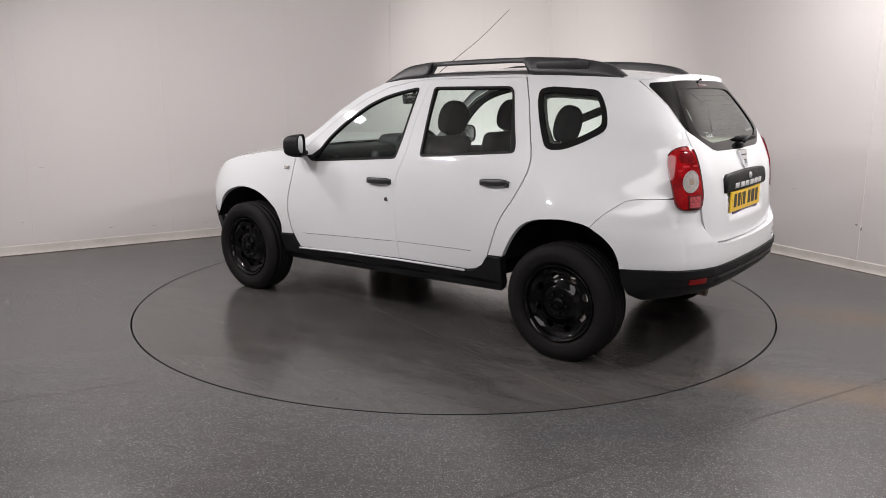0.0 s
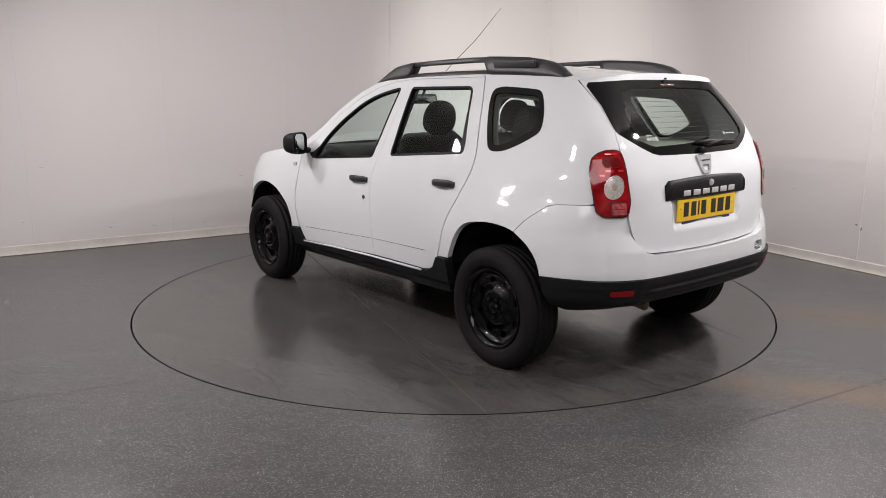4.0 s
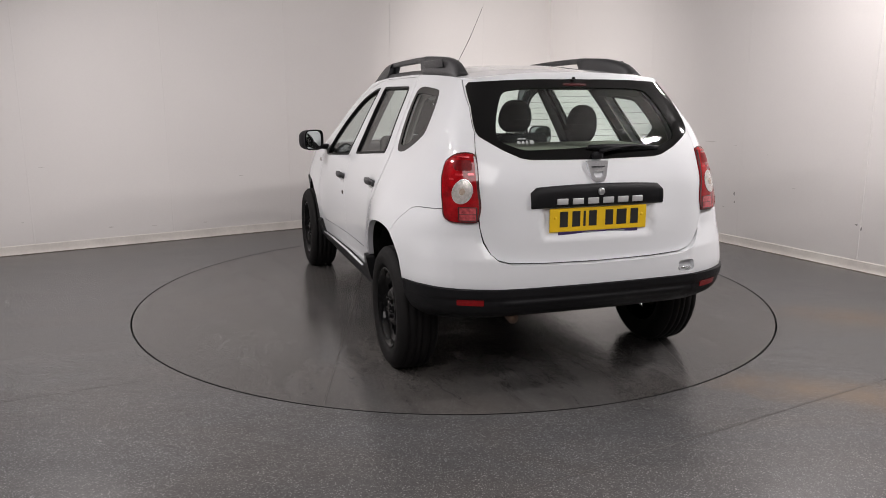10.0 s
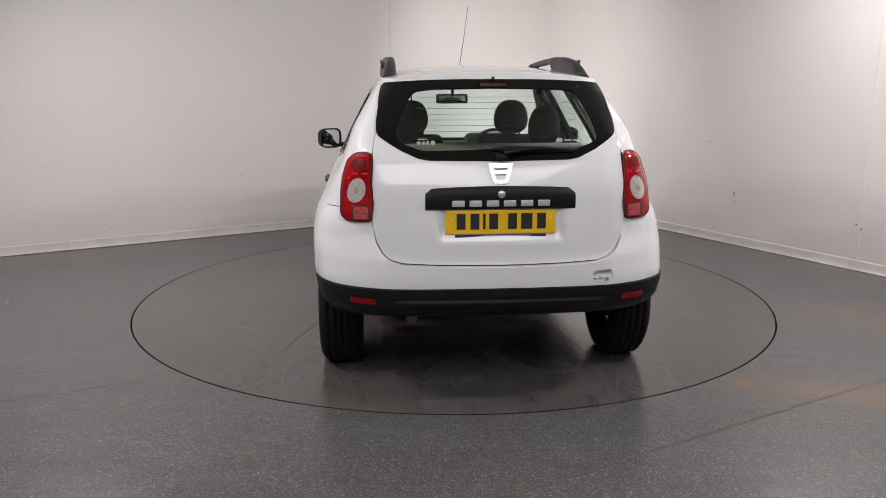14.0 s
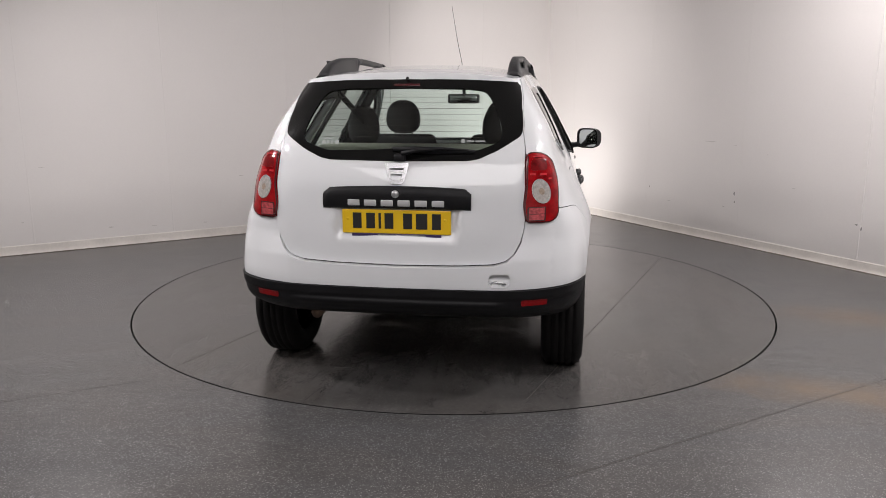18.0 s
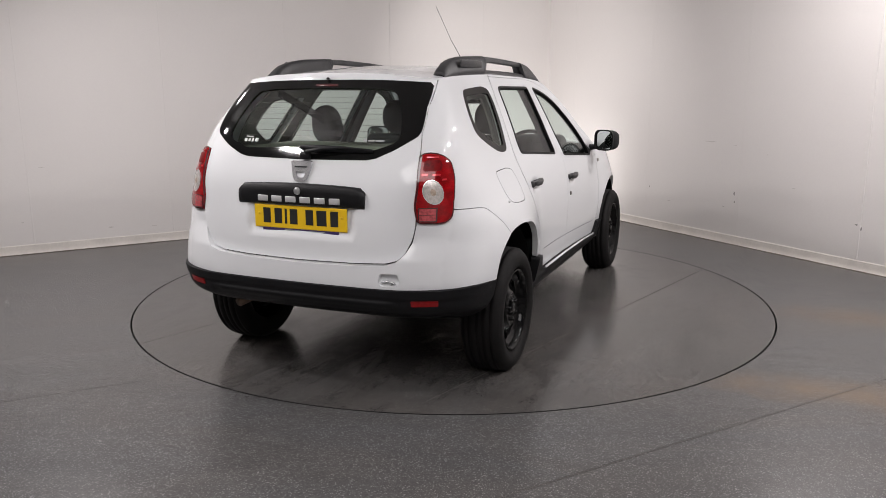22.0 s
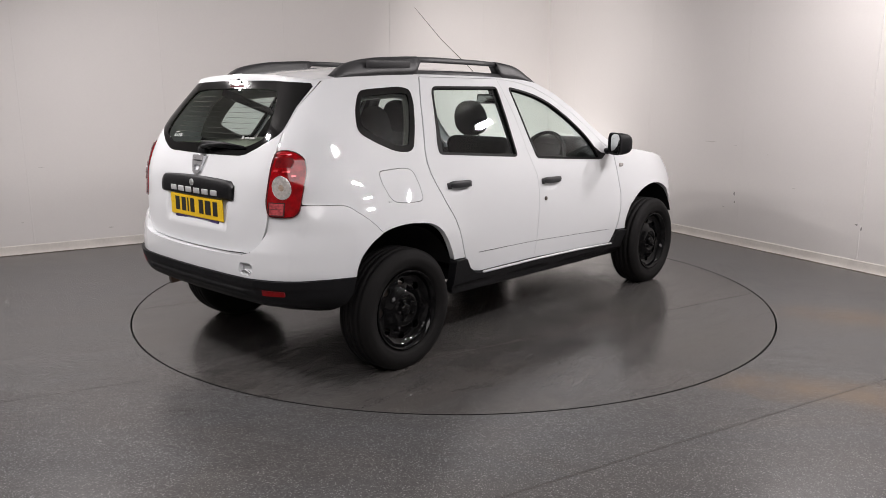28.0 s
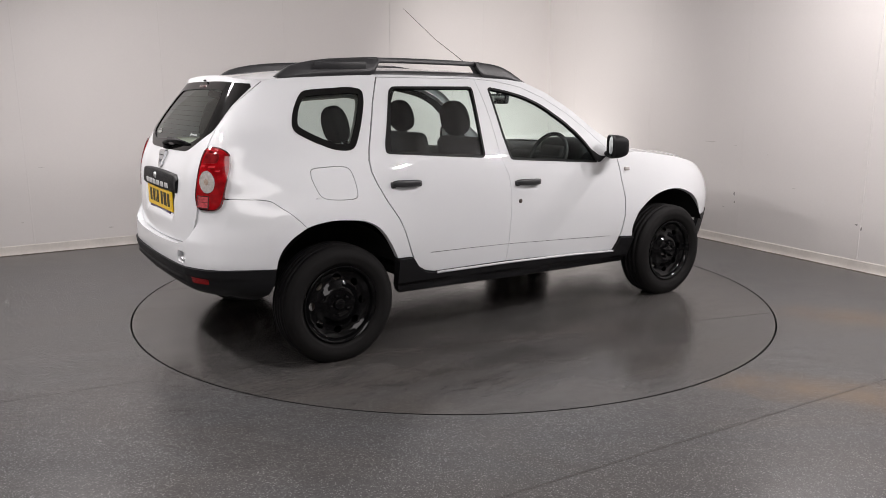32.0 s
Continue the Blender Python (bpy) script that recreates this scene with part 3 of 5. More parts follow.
def wide(x, z):
    """Half-width along the side, with the swelling over the rear wheels."""
    k = np.clip((-.9 - x) / .5, 0, 1)
    return half_width(z) + haunch(z) * k * k * (3 - 2 * k) - taper(z) * np.clip(-1 - x, 0, 2) ** 2


def side_y(x, z):
    x, z = np.broadcast_arrays(np.asarray(x, float), np.asarray(z, float))
    a, n, c = -1.0 - tail_x(z), squareness(z), nose_x(z) - 0.5
    w = wide(x, z)
    y, X = w, np.zeros_like(x)
    for _ in range(8):
        X = np.clip((-1 - x + bow(z) * y * y * X * X) / a, 0, 1)
        y = w * np.clip(1 - X ** n, 1e-6, 1) ** (1 / n)
    g = np.where(x > 0.5, np.clip(1 - np.clip((x - 0.5) / c, 0, 1) ** 4, 1e-4, 1) ** 0.25, 1.0)
    return np.where(x < -1, y, w * g) + flare(x, z)


def wrap(U, z):
    """Skin point for the wrap coordinate U (x + 1 along the left side, then round the tail, then the right side) and height z."""
    U, z = np.broadcast_arrays(np.asarray(U, float), np.asarray(z, float))
    right = U < UC
    W = np.where(right, 2 * UC - U, U)
    a, n, k = -1.0 - tail_x(z), squareness(z), bow(z)
    u = np.clip(-W / 0.95, 0, 2)
    swap = u > 1
    v = np.where(swap, 2 - u, u)
    lo, hi = np.zeros_like(v), np.ones_like(v)
    for _ in range(34):
        m = (lo + hi) / 2
        big = m + 1 - np.clip(1 - m ** n, 0, 1) ** (1 / n) > v
        lo, hi = np.where(big, lo, m), np.where(big, m, hi)
    P = (lo + hi) / 2
    Q = np.clip(1 - P ** n, 0, 1) ** (1 / n)
    X, Y = np.where(swap, Q, P), np.where(swap, P, Q)
    x, y = -1 - a * X, half_width(z) * Y
    for _ in range(6):
        x = -1 - a * X + k * y * y * X * X
        y = Y * wide(x, z)
    x = np.where(W >= 0, W - 1, x)
    y = np.where(W >= 0, side_y(W - 1, z), y + flare(x, z))
    return np.stack([x, np.where(right, -y, y), z], -1)


def normal_at(U, z):
    e = 0.004
    t = wrap(U + e, z) - wrap(U - e, z)
    s = wrap(U, z + e) - wrap(U, z - e)
    n = np.cross(s, t)
    n /= np.linalg.norm(n, axis=-1, keepdims=True) + 1e-12
    c = wrap(U, z) - np.array([0.0, 0.0, 0.7])
    sign = np.where((n[..., 0] * np.clip(c[..., 0], -9, 0) * 0.3 + n[..., 1] * c[..., 1]) < 0, -1.0, 1.0)
    return n * sign[..., None]


def sheet(relief=None, sink=0.0):
    """The map for skin(): relief(x, y, z) raises the sheet in metres, sink lowers all of it."""
    def fn(U, V, inward):
        p, n = wrap(U, V), normal_at(U, V)
        h = relief(p[..., 0], p[..., 1], p[..., 2]) if relief is not None else 0.0
        return p + n * (np.asarray(h) - sink - inward)[..., None] if np.ndim(h) else p + n * (h - sink - inward)
    return fn


_W = np.linspace(UC, 0, 1200)


def sp(x, z, right=False):
    """Wrap point of a place on the side."""
    if x >= -1:
        U = x + 1
    else:
        U = float(np.interp(x, wrap(_W, z)[:, 0], _W))
    return (2 * UC - U if right else U, z)


def rp(y, z):
    """Wrap point of a place on the tail."""
    U = float(np.interp(abs(y), wrap(_W, z)[:, 1], _W))
    return (2 * UC - U if y < 0 else U, z)


def mirror(poly):
    return [(2 * UC - q[0], *q[1:]) for q in poly]


def S_(*pts):
    return [(*sp(q[0], q[1]), *q[2:]) for q in pts]


def cant(x):
    return np.interp(x, [-1.85, -1.7, -1.5, -1.2, -.9, -.3, 0, .13, .29, .46, .62, .80, .88],
                     [1.525, 1.534, 1.549, 1.562, 1.57, 1.562, 1.547, 1.53, 1.462, 1.350, 1.215, 1.095, 1.052])


car = new("suv_car")
tagged(car, "white five-door SUV with black roof rails and black steel wheels", "car")
G = 0.0012  # half of a shut line

FRONT_LINE = [(.758, 1.045), (.775, .95), (.79, .865), (.822, .744), (.829, .624), (.805, .504), (.775, .433), (.742, .374)]
MID_LINE = [(-.219, .418), (-.201, .571), (-.188, .787), (-.188, .857), (-.201, .963), (-.229, 1.033), (-.243, 1.102), (-.240, 1.204),
            (-.243, 1.324), (-.25, 1.411), (-.262, 1.498), (-.272, 1.551)]
BACK_LINE = [(-.764, .425), (-.826, .437), (-.882, .470), (-.913, .512), (-.940, .575), (-.982, .691), (-1.020, .772), (-1.092, .877), (-1.140, .975),
             (-1.158, 1.036), (-1.157, 1.096), (-1.140, 1.156), (-1.088, 1.293), (-1.040, 1.417), (-.972, 1.556)]
DOOR_TOP = [(-.272, 1.551), (-.1, 1.536), (.08, 1.500), (.25, 1.428), (.41, 1.328), (.55, 1.215), (.665, 1.105)]
F_WIN = [(-.192, 1.502, .03), (-.05, 1.478, .1), (.085, 1.444, .1), (.211, 1.389, .1), (.37, 1.277, .1), (.466, 1.189, .08), (.525, 1.112, .05), (.578, .998, .02), (-.17, 1.054, .03), (-.184, 1.202, .1)]
R_WIN = [(-.308, 1.502, .03), (-.36, 1.074, .03), (-1.045, 1.128, .04), (-1.035, 1.185, .1), (-.912, 1.503, .045)]
Q_WIN = [(-1.385, 1.487, .08), (-1.16, 1.501, .05), (-1.088, 1.485, .06), (-1.098, 1.418, .06), (-1.160, 1.279, .1), (-1.228, 1.154, .06), (-1.335, 1.156, .05),
         (-1.453, 1.203, .08), (-1.575, 1.272, .08), (-1.540, 1.378, .1), (-1.465, 1.478, .07)]
FLAP = [(-1.515, 1.073, .04), (-1.356, 1.080, .03), (-1.285, 1.068, .05), (-1.27, .985, .1), (-1.275, .902, .03), (-1.386, .901, .03), (-1.490, .914, .04), (-1.522, 1.02, .05)]
F_ARCH = [(.922, .460), (.914, .53), (.955, .625), (.99, .660), (1.05, .705), (1.12, .740), (1.20, .762), (1.28, .772), (1.37, .770), (1.46, .752), (1.56, .715), (1.64, .662), (1.70, .595), (1.74, .53)]
R_ARCH = [(-1.762, .572), (-1.752, .622), (-1.720, .680), (-1.662, .734), (-1.592, .774), (-1.515, .793), (-1.43, .800), (-1.345, .795), (-1.248, .778),
          (-1.175, .741), (-1.121, .684), (-1.072, .608), (-1.036, .541)]
SPLIT = [(-1.592, .776), (-1.657, .844), (-1.714, .889), (-1.756, .919), (-1.81, .930), (-1.863, .933), (-1.962, .938)]


def eased(pts, n=4):
    """The open line through the points as a smooth curve."""
    q = [pts[0]] + list(pts) + [pts[-1]]
    out = []
    for i in range(1, len(q) - 2):
        a, b, c, d = (np.array(v, float) for v in q[i - 1:i + 3])
        for j in range(n):
            t = j / n
            out.append(tuple(.5 * (2 * b + (c - a) * t + (2 * a - 5 * b + 4 * c - d) * t * t + (3 * b - a - 3 * c + d) * t ** 3)))
    return out + [tuple(pts[-1])]


F_ARCH, R_ARCH, SPLIT = eased(F_ARCH), eased(R_ARCH), eased(SPLIT)
R_LOW = [q for q in R_ARCH if q[0] < -1.66 + 1e-6 and q[1] < .7345]   # lower rear quarter of the arch, on the bumper
R_UP = [q for q in R_ARCH if q[0] > -1.592 - 1e-6]


def handle_dent(x, y, z):
    h = -0.011 * np.exp(-((x + .054) / .07) ** 4 - ((z - .895) / .028) ** 4)
    return h - 0.011 * np.exp(-((x + .955) / .07) ** 4 - ((z - .945) / .028) ** 4) 


def sill_relief(x, y, z):
    edge = .385 - .033 * x
    k = np.clip((z - (edge - .042)) / .010, 0, 1)
    return .004 + .016 * k - .03 * np.clip((.32 - z) / .07, 0, 1) ** 2 + .004 * np.exp(-((z - (edge - .075)) / .006) ** 2)


def side_set(right):
    mm = mirror if right else (lambda q: q)
    pick = (lambda pts, r=0.0: mm(rounded(S_(*pts), r)) if r or any(len(q) > 2 for q in pts) else mm(S_(*pts)))
    hand = "right" if right else "left"

    def panel(name, pts, holes=(), parent=car, material=PAINT, relief=None, sink=0.0, lip=0.014, step=0.035, label="", r=0.0, gap=G):
        o = pick(pts, r)
        o = inset(dense(o, step), gap) if gap else o
        return part(name, skin(sheet(relief, sink), o, [pick(h) for h in holes], step, lip), material, parent, label)

    # front wing
    wing = [(.763, 1.040), (.780, .95), (.795, .865), (.827, .744), (.834, .624), (.812, .504), (.798, .468)] + F_ARCH
    wing += [(1.86, .535), (1.92, .66), (1.925, .74), (1.90, .80), (1.85, .862), (1.77, .912), (1.62, .957), (1.4, 1.000), (1.1, 1.043), (.95, 1.057), (.86, 1.052)]
    w = panel("front_wing", wing, lip=0.03)
    bm = bmesh.new()
    P3 = wrap(*pick([(.848, .943)])[0])
    box(bm, *P3, .052, .018, .026, .006, pose(0, 0, 0, 0, 0, 3 if right else -3))
    part("side_repeater", bm, CLEAR_LENS, w, "small clear side indicator")

    # doors
    for nm, outline, win, hx, hz in (("front_door", FRONT_LINE + MID_LINE + DOOR_TOP[1:][::1], F_WIN, -.054, .908), ("rear_door", MID_LINE[::-1] + BACK_LINE, R_WIN, -.955, .957)):
        hole = inset(dense(rounded(S_(*win)), .02), 0.002)
        o = inset(dense(pick(outline), .03), G)
        d = part(nm, skin(sheet(handle_dent), o, [mm(hole)], .03, .016), PAINT, car)
        part("door_trim", skin(sheet(None, .03), mm(inset(dense(S_(*outline), .04), .02)), [mm(inset(dense(rounded(S_(*win)), .02), .006))], .05, 0.0), DASH, d, "dark inner door trim")
        outer = dense(rounded(S_(*win)), .02)
        inner = inset(outer, .013 if nm == "rear_door" else .014)
        part("window_seal", skin(sheet(None, -.003), mm(outer), [mm(inner)], .03, .02), RUBBER, d, "black rubber window seal")
        part("window_pane", skin(sheet(None, .010), mm(inset(outer, .010)), [], .05, 0.0), GLASS, d, "lightly tinted clear side glass")
        # handle: a bowed grip on two feet
        bm = bmesh.new()
        L = .206 if nm == "front_door" else .204
        k = 16
        rows = []
        for i in range(k + 1):
            t = -1 + 2 * i / k
            x = hx + t * L / 2
            hh = .0215 * (1 - .25 * abs(t) ** 3 - .55 * abs(t) ** 10)
            zc = hz + .004 * t * t - .003 * t
            c = wrap(*pick([(x, zc)])[0])
            n = normal_at(np.array(pick([(x, zc)])[0][0]), np.array(zc))
            out = .034 * (1 - .45 * abs(t) ** 4 - .2 * abs(t) ** 10)
            ring = []
            for j in range(10):
                a = 2 * math.pi * j / 10
                ring.append(bm.verts.new(c + n * (out - .012 + .012 * math.cos(a)) + np.array([0, 0, 1]) * hh * math.sin(a)))
            rows.append(ring)
        for a, b in zip(rows, rows[1:]):
            for j in range(10):
                bm.faces.new((a[j], a[(j + 1) % 10], b[(j + 1) % 10], b[j]))
        bm.faces.new(rows[0])
        bm.faces.new(rows[-1])
        for t in (-.86, .86):
            x = hx + t * L / 2
            c = wrap(*pick([(x, hz)])[0])
            box(bm, *c, .028, .03, .034, .006)
        part("handle", bm, RAIL_PLASTIC, d, "black plastic pull handle")
        if nm == "front_door":
            c = wrap(*pick([(-.118, .795)])[0])
            bm = bmesh.new()
            lathe(bm, [(.0005, .006), (.011, .006), (.0135, .003), (.0135, -.004)], 20)
            lk = part("lock", bm, BRAKE, d, "round metal key lock")
            lk.matrix_basis = pose(*c, 0, 0, 180 if right else 0)
        else:
            # slim black divider of the drop glass
            bar = [(-1.037, 1.175), (-.927, 1.480), (-.905, 1.480), (-1.010, 1.130), (-1.037, 1.130)]
            part("window_divider", skin(sheet(None, .006), mm(S_(*bar)), [], .05, .006), RUBBER, d, "black divider bar in the window")

    # pillar and roof side frame
    low = [(q[0] + .0008, q[1] + .0012) for q in DOOR_TOP] + [(.768, 1.050)]
    top = [(x, float(cant(x))) for x in (.87, .80, .71, .62, .54, .46, .37, .29, .21, .13, .06, 0, -.15, -.3, -.6, -.9, -.96)]
    panel("roof_side_frame", top + [(-.965, 1.5575), (-.6, 1.5545), (-.28, 1.5525)] + low[1:] + [(.83, 1.048)], lip=.01, gap=0.0)

    # rear quarter
    q = [(-.930, .536)] + [(b[0] - .006, b[1]) for b in BACK_LINE[4:]] + [(-.985, 1.568), (-1.2, 1.562), (-1.5, 1.549), (-1.62, 1.54)]
    tail = [rp(.545, 1.530), rp(.553, 1.505), rp(.568, 1.40), rp(.578, 1.285), rp(.592, 1.205), rp(.596, 1.188), rp(.625, 1.190)]
    lamp = S_((-1.947, 1.188), (-1.924, 1.178), (-1.911, 1.156), (-1.920, 1.12), (-1.930, 1.08), (-1.946, 1.04), (-1.962, .985), (-1.966, .942))
    o = mm(S_(*q) + tail + lamp + S_(*SPLIT[::-1][1:]) + S_(*R_UP))
    holes = [mm(inset(dense(rounded(S_(*Q_WIN)), .02), .001))]
    if right:
        holes.append(mm(rounded(S_(*FLAP))))
    qp = part("rear_quarter_panel", skin(sheet(), inset(dense(o, .03), G), holes, .03, .03), PAINT, car)
    outer = dense(rounded(S_(*Q_WIN)), .02)
    clear = inset(outer, .034)
    part("window_border", skin(sheet(None, -.002), mm(outer), [mm(clear)], .03, .012), FRIT, qp, "glossy black printed window border")
    part("window_pane", skin(sheet(None, .002), mm(inset(outer, .028)), [], .05, 0.0), GLASS, qp, "lightly tinted clear quarter glass")
    if right:
        part("fuel_flap", skin(sheet(), mm(inset(dense(rounded(S_(*FLAP)), .02), .0035)), [], .03, .012), PAINT, qp, "white square fuel filler flap")
        c = wrap(*pick([(-1.505, .920)])[0])
        bm = bmesh.new()
        box(bm, *c, .020, .012, .006, .002)
        part("flap_hinge", bm, PAINT, qp)

    # sill cladding and arch trims in black plastic
    sill = [(.742, .371), (.775, .43), (.793, .464), (.922, .456), (.905, .40), (.88, .27), (-.18, .30), (-1.005, .325), (-1.03, .40), (-1.038, .536),
            (-.934, .533), (-.918, .512), (-.886, .466), (-.829, .432), (-.764, .420), (-.219, .414)]
    panel("sill_cladding", sill, material=BLACK_PLASTIC, lip=.05, relief=sill_relief, step=.022, label="black plastic sill cladding", gap=0.0)
    # swage crease drawn as a near-black bead, its shade put into the colour
    for pts in ([(.70, .482), (.3, .503), (-.195, .528)], [(-.21, .529), (-.5, .537), (-.80, .545)]):
        bm = bmesh.new()
        sweep(bm, [wrap(*pick([q_])[0]) for q_ in pts], .0012, 6)
        part("door_crease_shade", bm, RUBBER, car, "fine swage line low on the door, its shade drawn as a dark bead")
    bm = bmesh.new()
    a = [wrap(*pick([(x, zz)])[0]) + np.array([0, (-1 if right else 1) * .020, 0]) for x, zz in ((.735, .371), (.3, .394), (-.219, .411), (-.755, .420))]
    sweep(bm, a, .0075, 6)
    part("sill_strip", bm, PAINT, car, "thin white strip along the door bottoms")
    lipf = [(1.74, .53), (1.86, .533), (2.0, .55), (2.01, .45), (1.95, .33), (1.80, .30), (1.72, .36)]
    panel("front_bumper_end", lipf, material=BLACK_PLASTIC, lip=.03, gap=0.0, step=.05, label="black plastic bumper corner")

    # wheel housing
    for cx in (1.325, -1.390):
        bm = bmesh.new()
        s = -1 if right else 1
        r0, r1 = [], []
        for i in range(25):
            ang = math.radians(20 + 140 * i / 24)
            rr = .415 if cx < 0 else .42
            r0.append(bm.verts.new((cx + rr * math.cos(ang), s * .84, .36 + rr * math.sin(ang))))
            r1.append(bm.verts.new((cx + rr * math.cos(ang), s * .52, .36 + rr * math.sin(ang))))
        for i in range(24):
            bm.faces.new((r0[i], r0[i + 1], r1[i + 1], r1[i]))
        bm.faces.new(r1)
        part("wheel_housing", bm, DARK, car, "black wheel arch liner")


side_set(False)
side_set(True)


# ---- the tail ----
def both(half):
    """A closed outline from its left half, given from the top centre round to the bottom centre."""
    return half + [(2 * UC - q[0], *q[1:]) for q in half[::-1] if abs(q[0] - UC) > 1e-6]


def tail_relief(x, y, z):
    a = np.abs(y)
    dish = -.022 * np.clip((.305 - a) / .03, 0, 1) * np.clip((z - .775) / .05, 0, 1) * np.clip((.99 - z) / .02, 0, 1)
    bulge = .004 * np.exp(-((z - .80) / .10) ** 2) + .012 * np.exp(-((a - .52) / .10) ** 2 - ((z - 1.0) / .16) ** 2)
    hood = .014 * np.clip((z - 1.528) / .02, 0, 1)
    return dish + bulge + hood


def top_z(y):
    return 1.560 - .030 * (abs(y) / .545) ** 2.2


GATE = [(0, 1.560), (.15, top_z(.15)), (.3, top_z(.3)), (.42, top_z(.42)), (.50, top_z(.50)), (.543, 1.529), (.5515, 1.505), (.5665, 1.40), (.5765, 1.285), (.590, 1.205), (.594, 1.05), (.597, .90), (.592, .84),
        (.578, .788), (.548, .730), (.515, .702), (.46, .686), (.30, .678), (0, .674)]
gate = part("tailgate", skin(sheet(tail_relief), inset(dense(both([rp(*q) for q in GATE]), .03), G),
                             [both([rp(*q) for q in [(0, 1.532), (.3, 1.527), (.44, 1.520), (.528, 1.513), (.541, 1.497), (.556, 1.40), (.566, 1.285), (.560, 1.270), (.46, 1.205), (.38, 1.170), (.33, 1.161), (0, 1.156)]])], .03, .016), PAINT, car)
G_OUT = both([rp(*q) for q in [(0, 1.534), (.3, 1.529), (.44, 1.522), (.532, 1.516), (.5475, 1.499), (.5625, 1.40), (.5725, 1.285), (.563, 1.267), (.46, 1.202), (.38, 1.167), (.33, 1.158), (0, 1.153)]])
G_CLEAR = rounded(both([rp(*q) for q in [(0, 1.492), (.30, 1.487), (.40, 1.475), (.455, 1.37), (.480, 1.265), (.465, 1.240), (.36, 1.200), (.12, 1.205), (.0, 1.212)]]), .05)
part("window_border", skin(sheet(None, -.002), G_OUT, [dense(G_CLEAR, .03)], .03, .012), FRIT, gate, "glossy black printed border of the rear window")
part("rear_window_pane", skin(sheet(None, .003), inset(dense(G_CLEAR, .03), -.01), [], .05, 0.0), GLASS_REAR, gate, "tinted heated rear glass")
# heating wires
zz = 1.235
while zz < 1.46:
    bm = bmesh.new()
    ww = .40 - .02 * (zz - 1.235) / .2
    sweep(bm, [wrap(*rp(y, zz)) * np.array([1, 1, 1]) + np.array([.008, 0, 0]) for y in np.linspace(-ww, ww, 13)], .0008, 4)
    part("heating_wire", bm, BRAKE, gate)
    zz += .0265
# high brake lamp behind the glass, washer jet, wiper
bm = bmesh.new()
c = wrap(*rp(0, 1.504))
box(bm, c[0] + .001, 0, c[2], .012, .13, .015, .004, pose(0, 0, 0, 0, 35, 0))
part("high_brake_light", bm, DARK_RED, gate, "dark red high brake light")
bm = bmesh.new()
c = wrap(*rp(0, 1.536)) + np.array([-.015, 0, .003])
lathe(bm, [(.0005, .006), (.006, .0045), (.0085, .000), (.0075, -.005)], 16, "Z")
ob = part("washer_jet", bm, RUBBER, gate, "small black washer jet")
ob.matrix_basis = pose(*c)
bm = bmesh.new()
pts = [np.array(wrap(*rp(y, z_))) + normal_at(*map(np.array, rp(y, z_))) * h for y, z_, h in ((-.02, 1.177, .030), (-.10, 1.190, .036), (-.20, 1.200, .030), (-.33, 1.199, .020))]
sweep(bm, pts, [.016, .012, .009, .006], 8, .7)
pts = [np.array(wrap(*rp(y, z_))) + normal_at(*map(np.array, rp(y, z_))) * h for y, z_, h in ((.03, 1.205, .012), (-.08, 1.200, .015), (-.2, 1.198, .015), (-.36, 1.196, .010))]
sweep(bm, pts, [.006, .010, .010, .005], 8, 1.6)
c = np.array(wrap(*rp(-.01, 1.172)))
box(bm, c[0] - .016, c[1], c[2], .03, .055, .034, .01)
part("rear_wiper", bm, BLACK_PLASTIC, gate, "black rear wiper parked across the glass")

# handle panel with raised blocks of lettering, lock, badge, plate
bm = bmesh.new()
k = 24
rows = []
for i in range(k + 1):
    y = -.352 + .704 * i / k
    edge = max(0.0, min(1.0, (.352 - abs(y)) / .03))
    zt, zb = 1.022 + .022 * edge ** .5 - .012 * (y / .35) ** 2, .940 - .004 * (y / .35) ** 2
    base = wrap(*rp(y, 1.0))
    x = base[0]
    rows.append([bm.verts.new(v) for v in ((x + .03, y, zt), (x - .006, y, zt - .001), (x - .017, y, zt - .010), (x - .021, y, zt - .040), (x - .020, y, zb + .010), (x - .014, y, zb), (x + .03, y, zb))])
for a, b in zip(rows, rows[1:]):
    for j in range(6):
        bm.faces.new((a[j], a[j + 1], b[j + 1], b[j]))
bm.faces.new(rows[0])
bm.faces.new(rows[-1])
trim = part("handle_panel", bm, BLACK_PLASTIC, gate, "black plastic tailgate handle panel")
for i in range(6):
    y = .200 - .080 * i
    x = wrap(*rp(y, 1.0))[0] - .0205
    bm = bmesh.new()
    box(bm, x, y, .966, .006, .058, .029, .003)
    part("raised_block", bm, PALE_SILVER, trim, "raised silver block in place of lettering")
bm = bmesh.new()
lathe(bm, [(.0005, -.008), (.012, -.008), (.0165, -.005), (.018, 0), (.018, .012)], 24)
ob = part("tailgate_lock", bm, SATIN, trim, "round metal key lock")
ob.matrix_basis = pose(wrap(*rp(0, 1.005))[0] - .022, 0, 1.008, 0, 0, -90)
bm = bmesh.new()
shield = rounded([(-.058, .048, .006), (.058, .048, .006), (.040, -.030, .03), (.026, -.048, .014), (-.026, -.048, .014), (-.040, -.030, .03)], .01)
inner = rounded([(-.028, -.002, .003), (.028, -.002, .003), (.021, -.030, .012), (-.021, -.030, .012)], .01)


def plate_map(cx, cz, lean, depth=0.0):
    def fn(U, V, inward):
        U, V = np.asarray(U, float), np.asarray(V, float)
        return np.stack([cx + V * lean + inward - depth + 0 * U, U, cz + V], -1)
    return fn


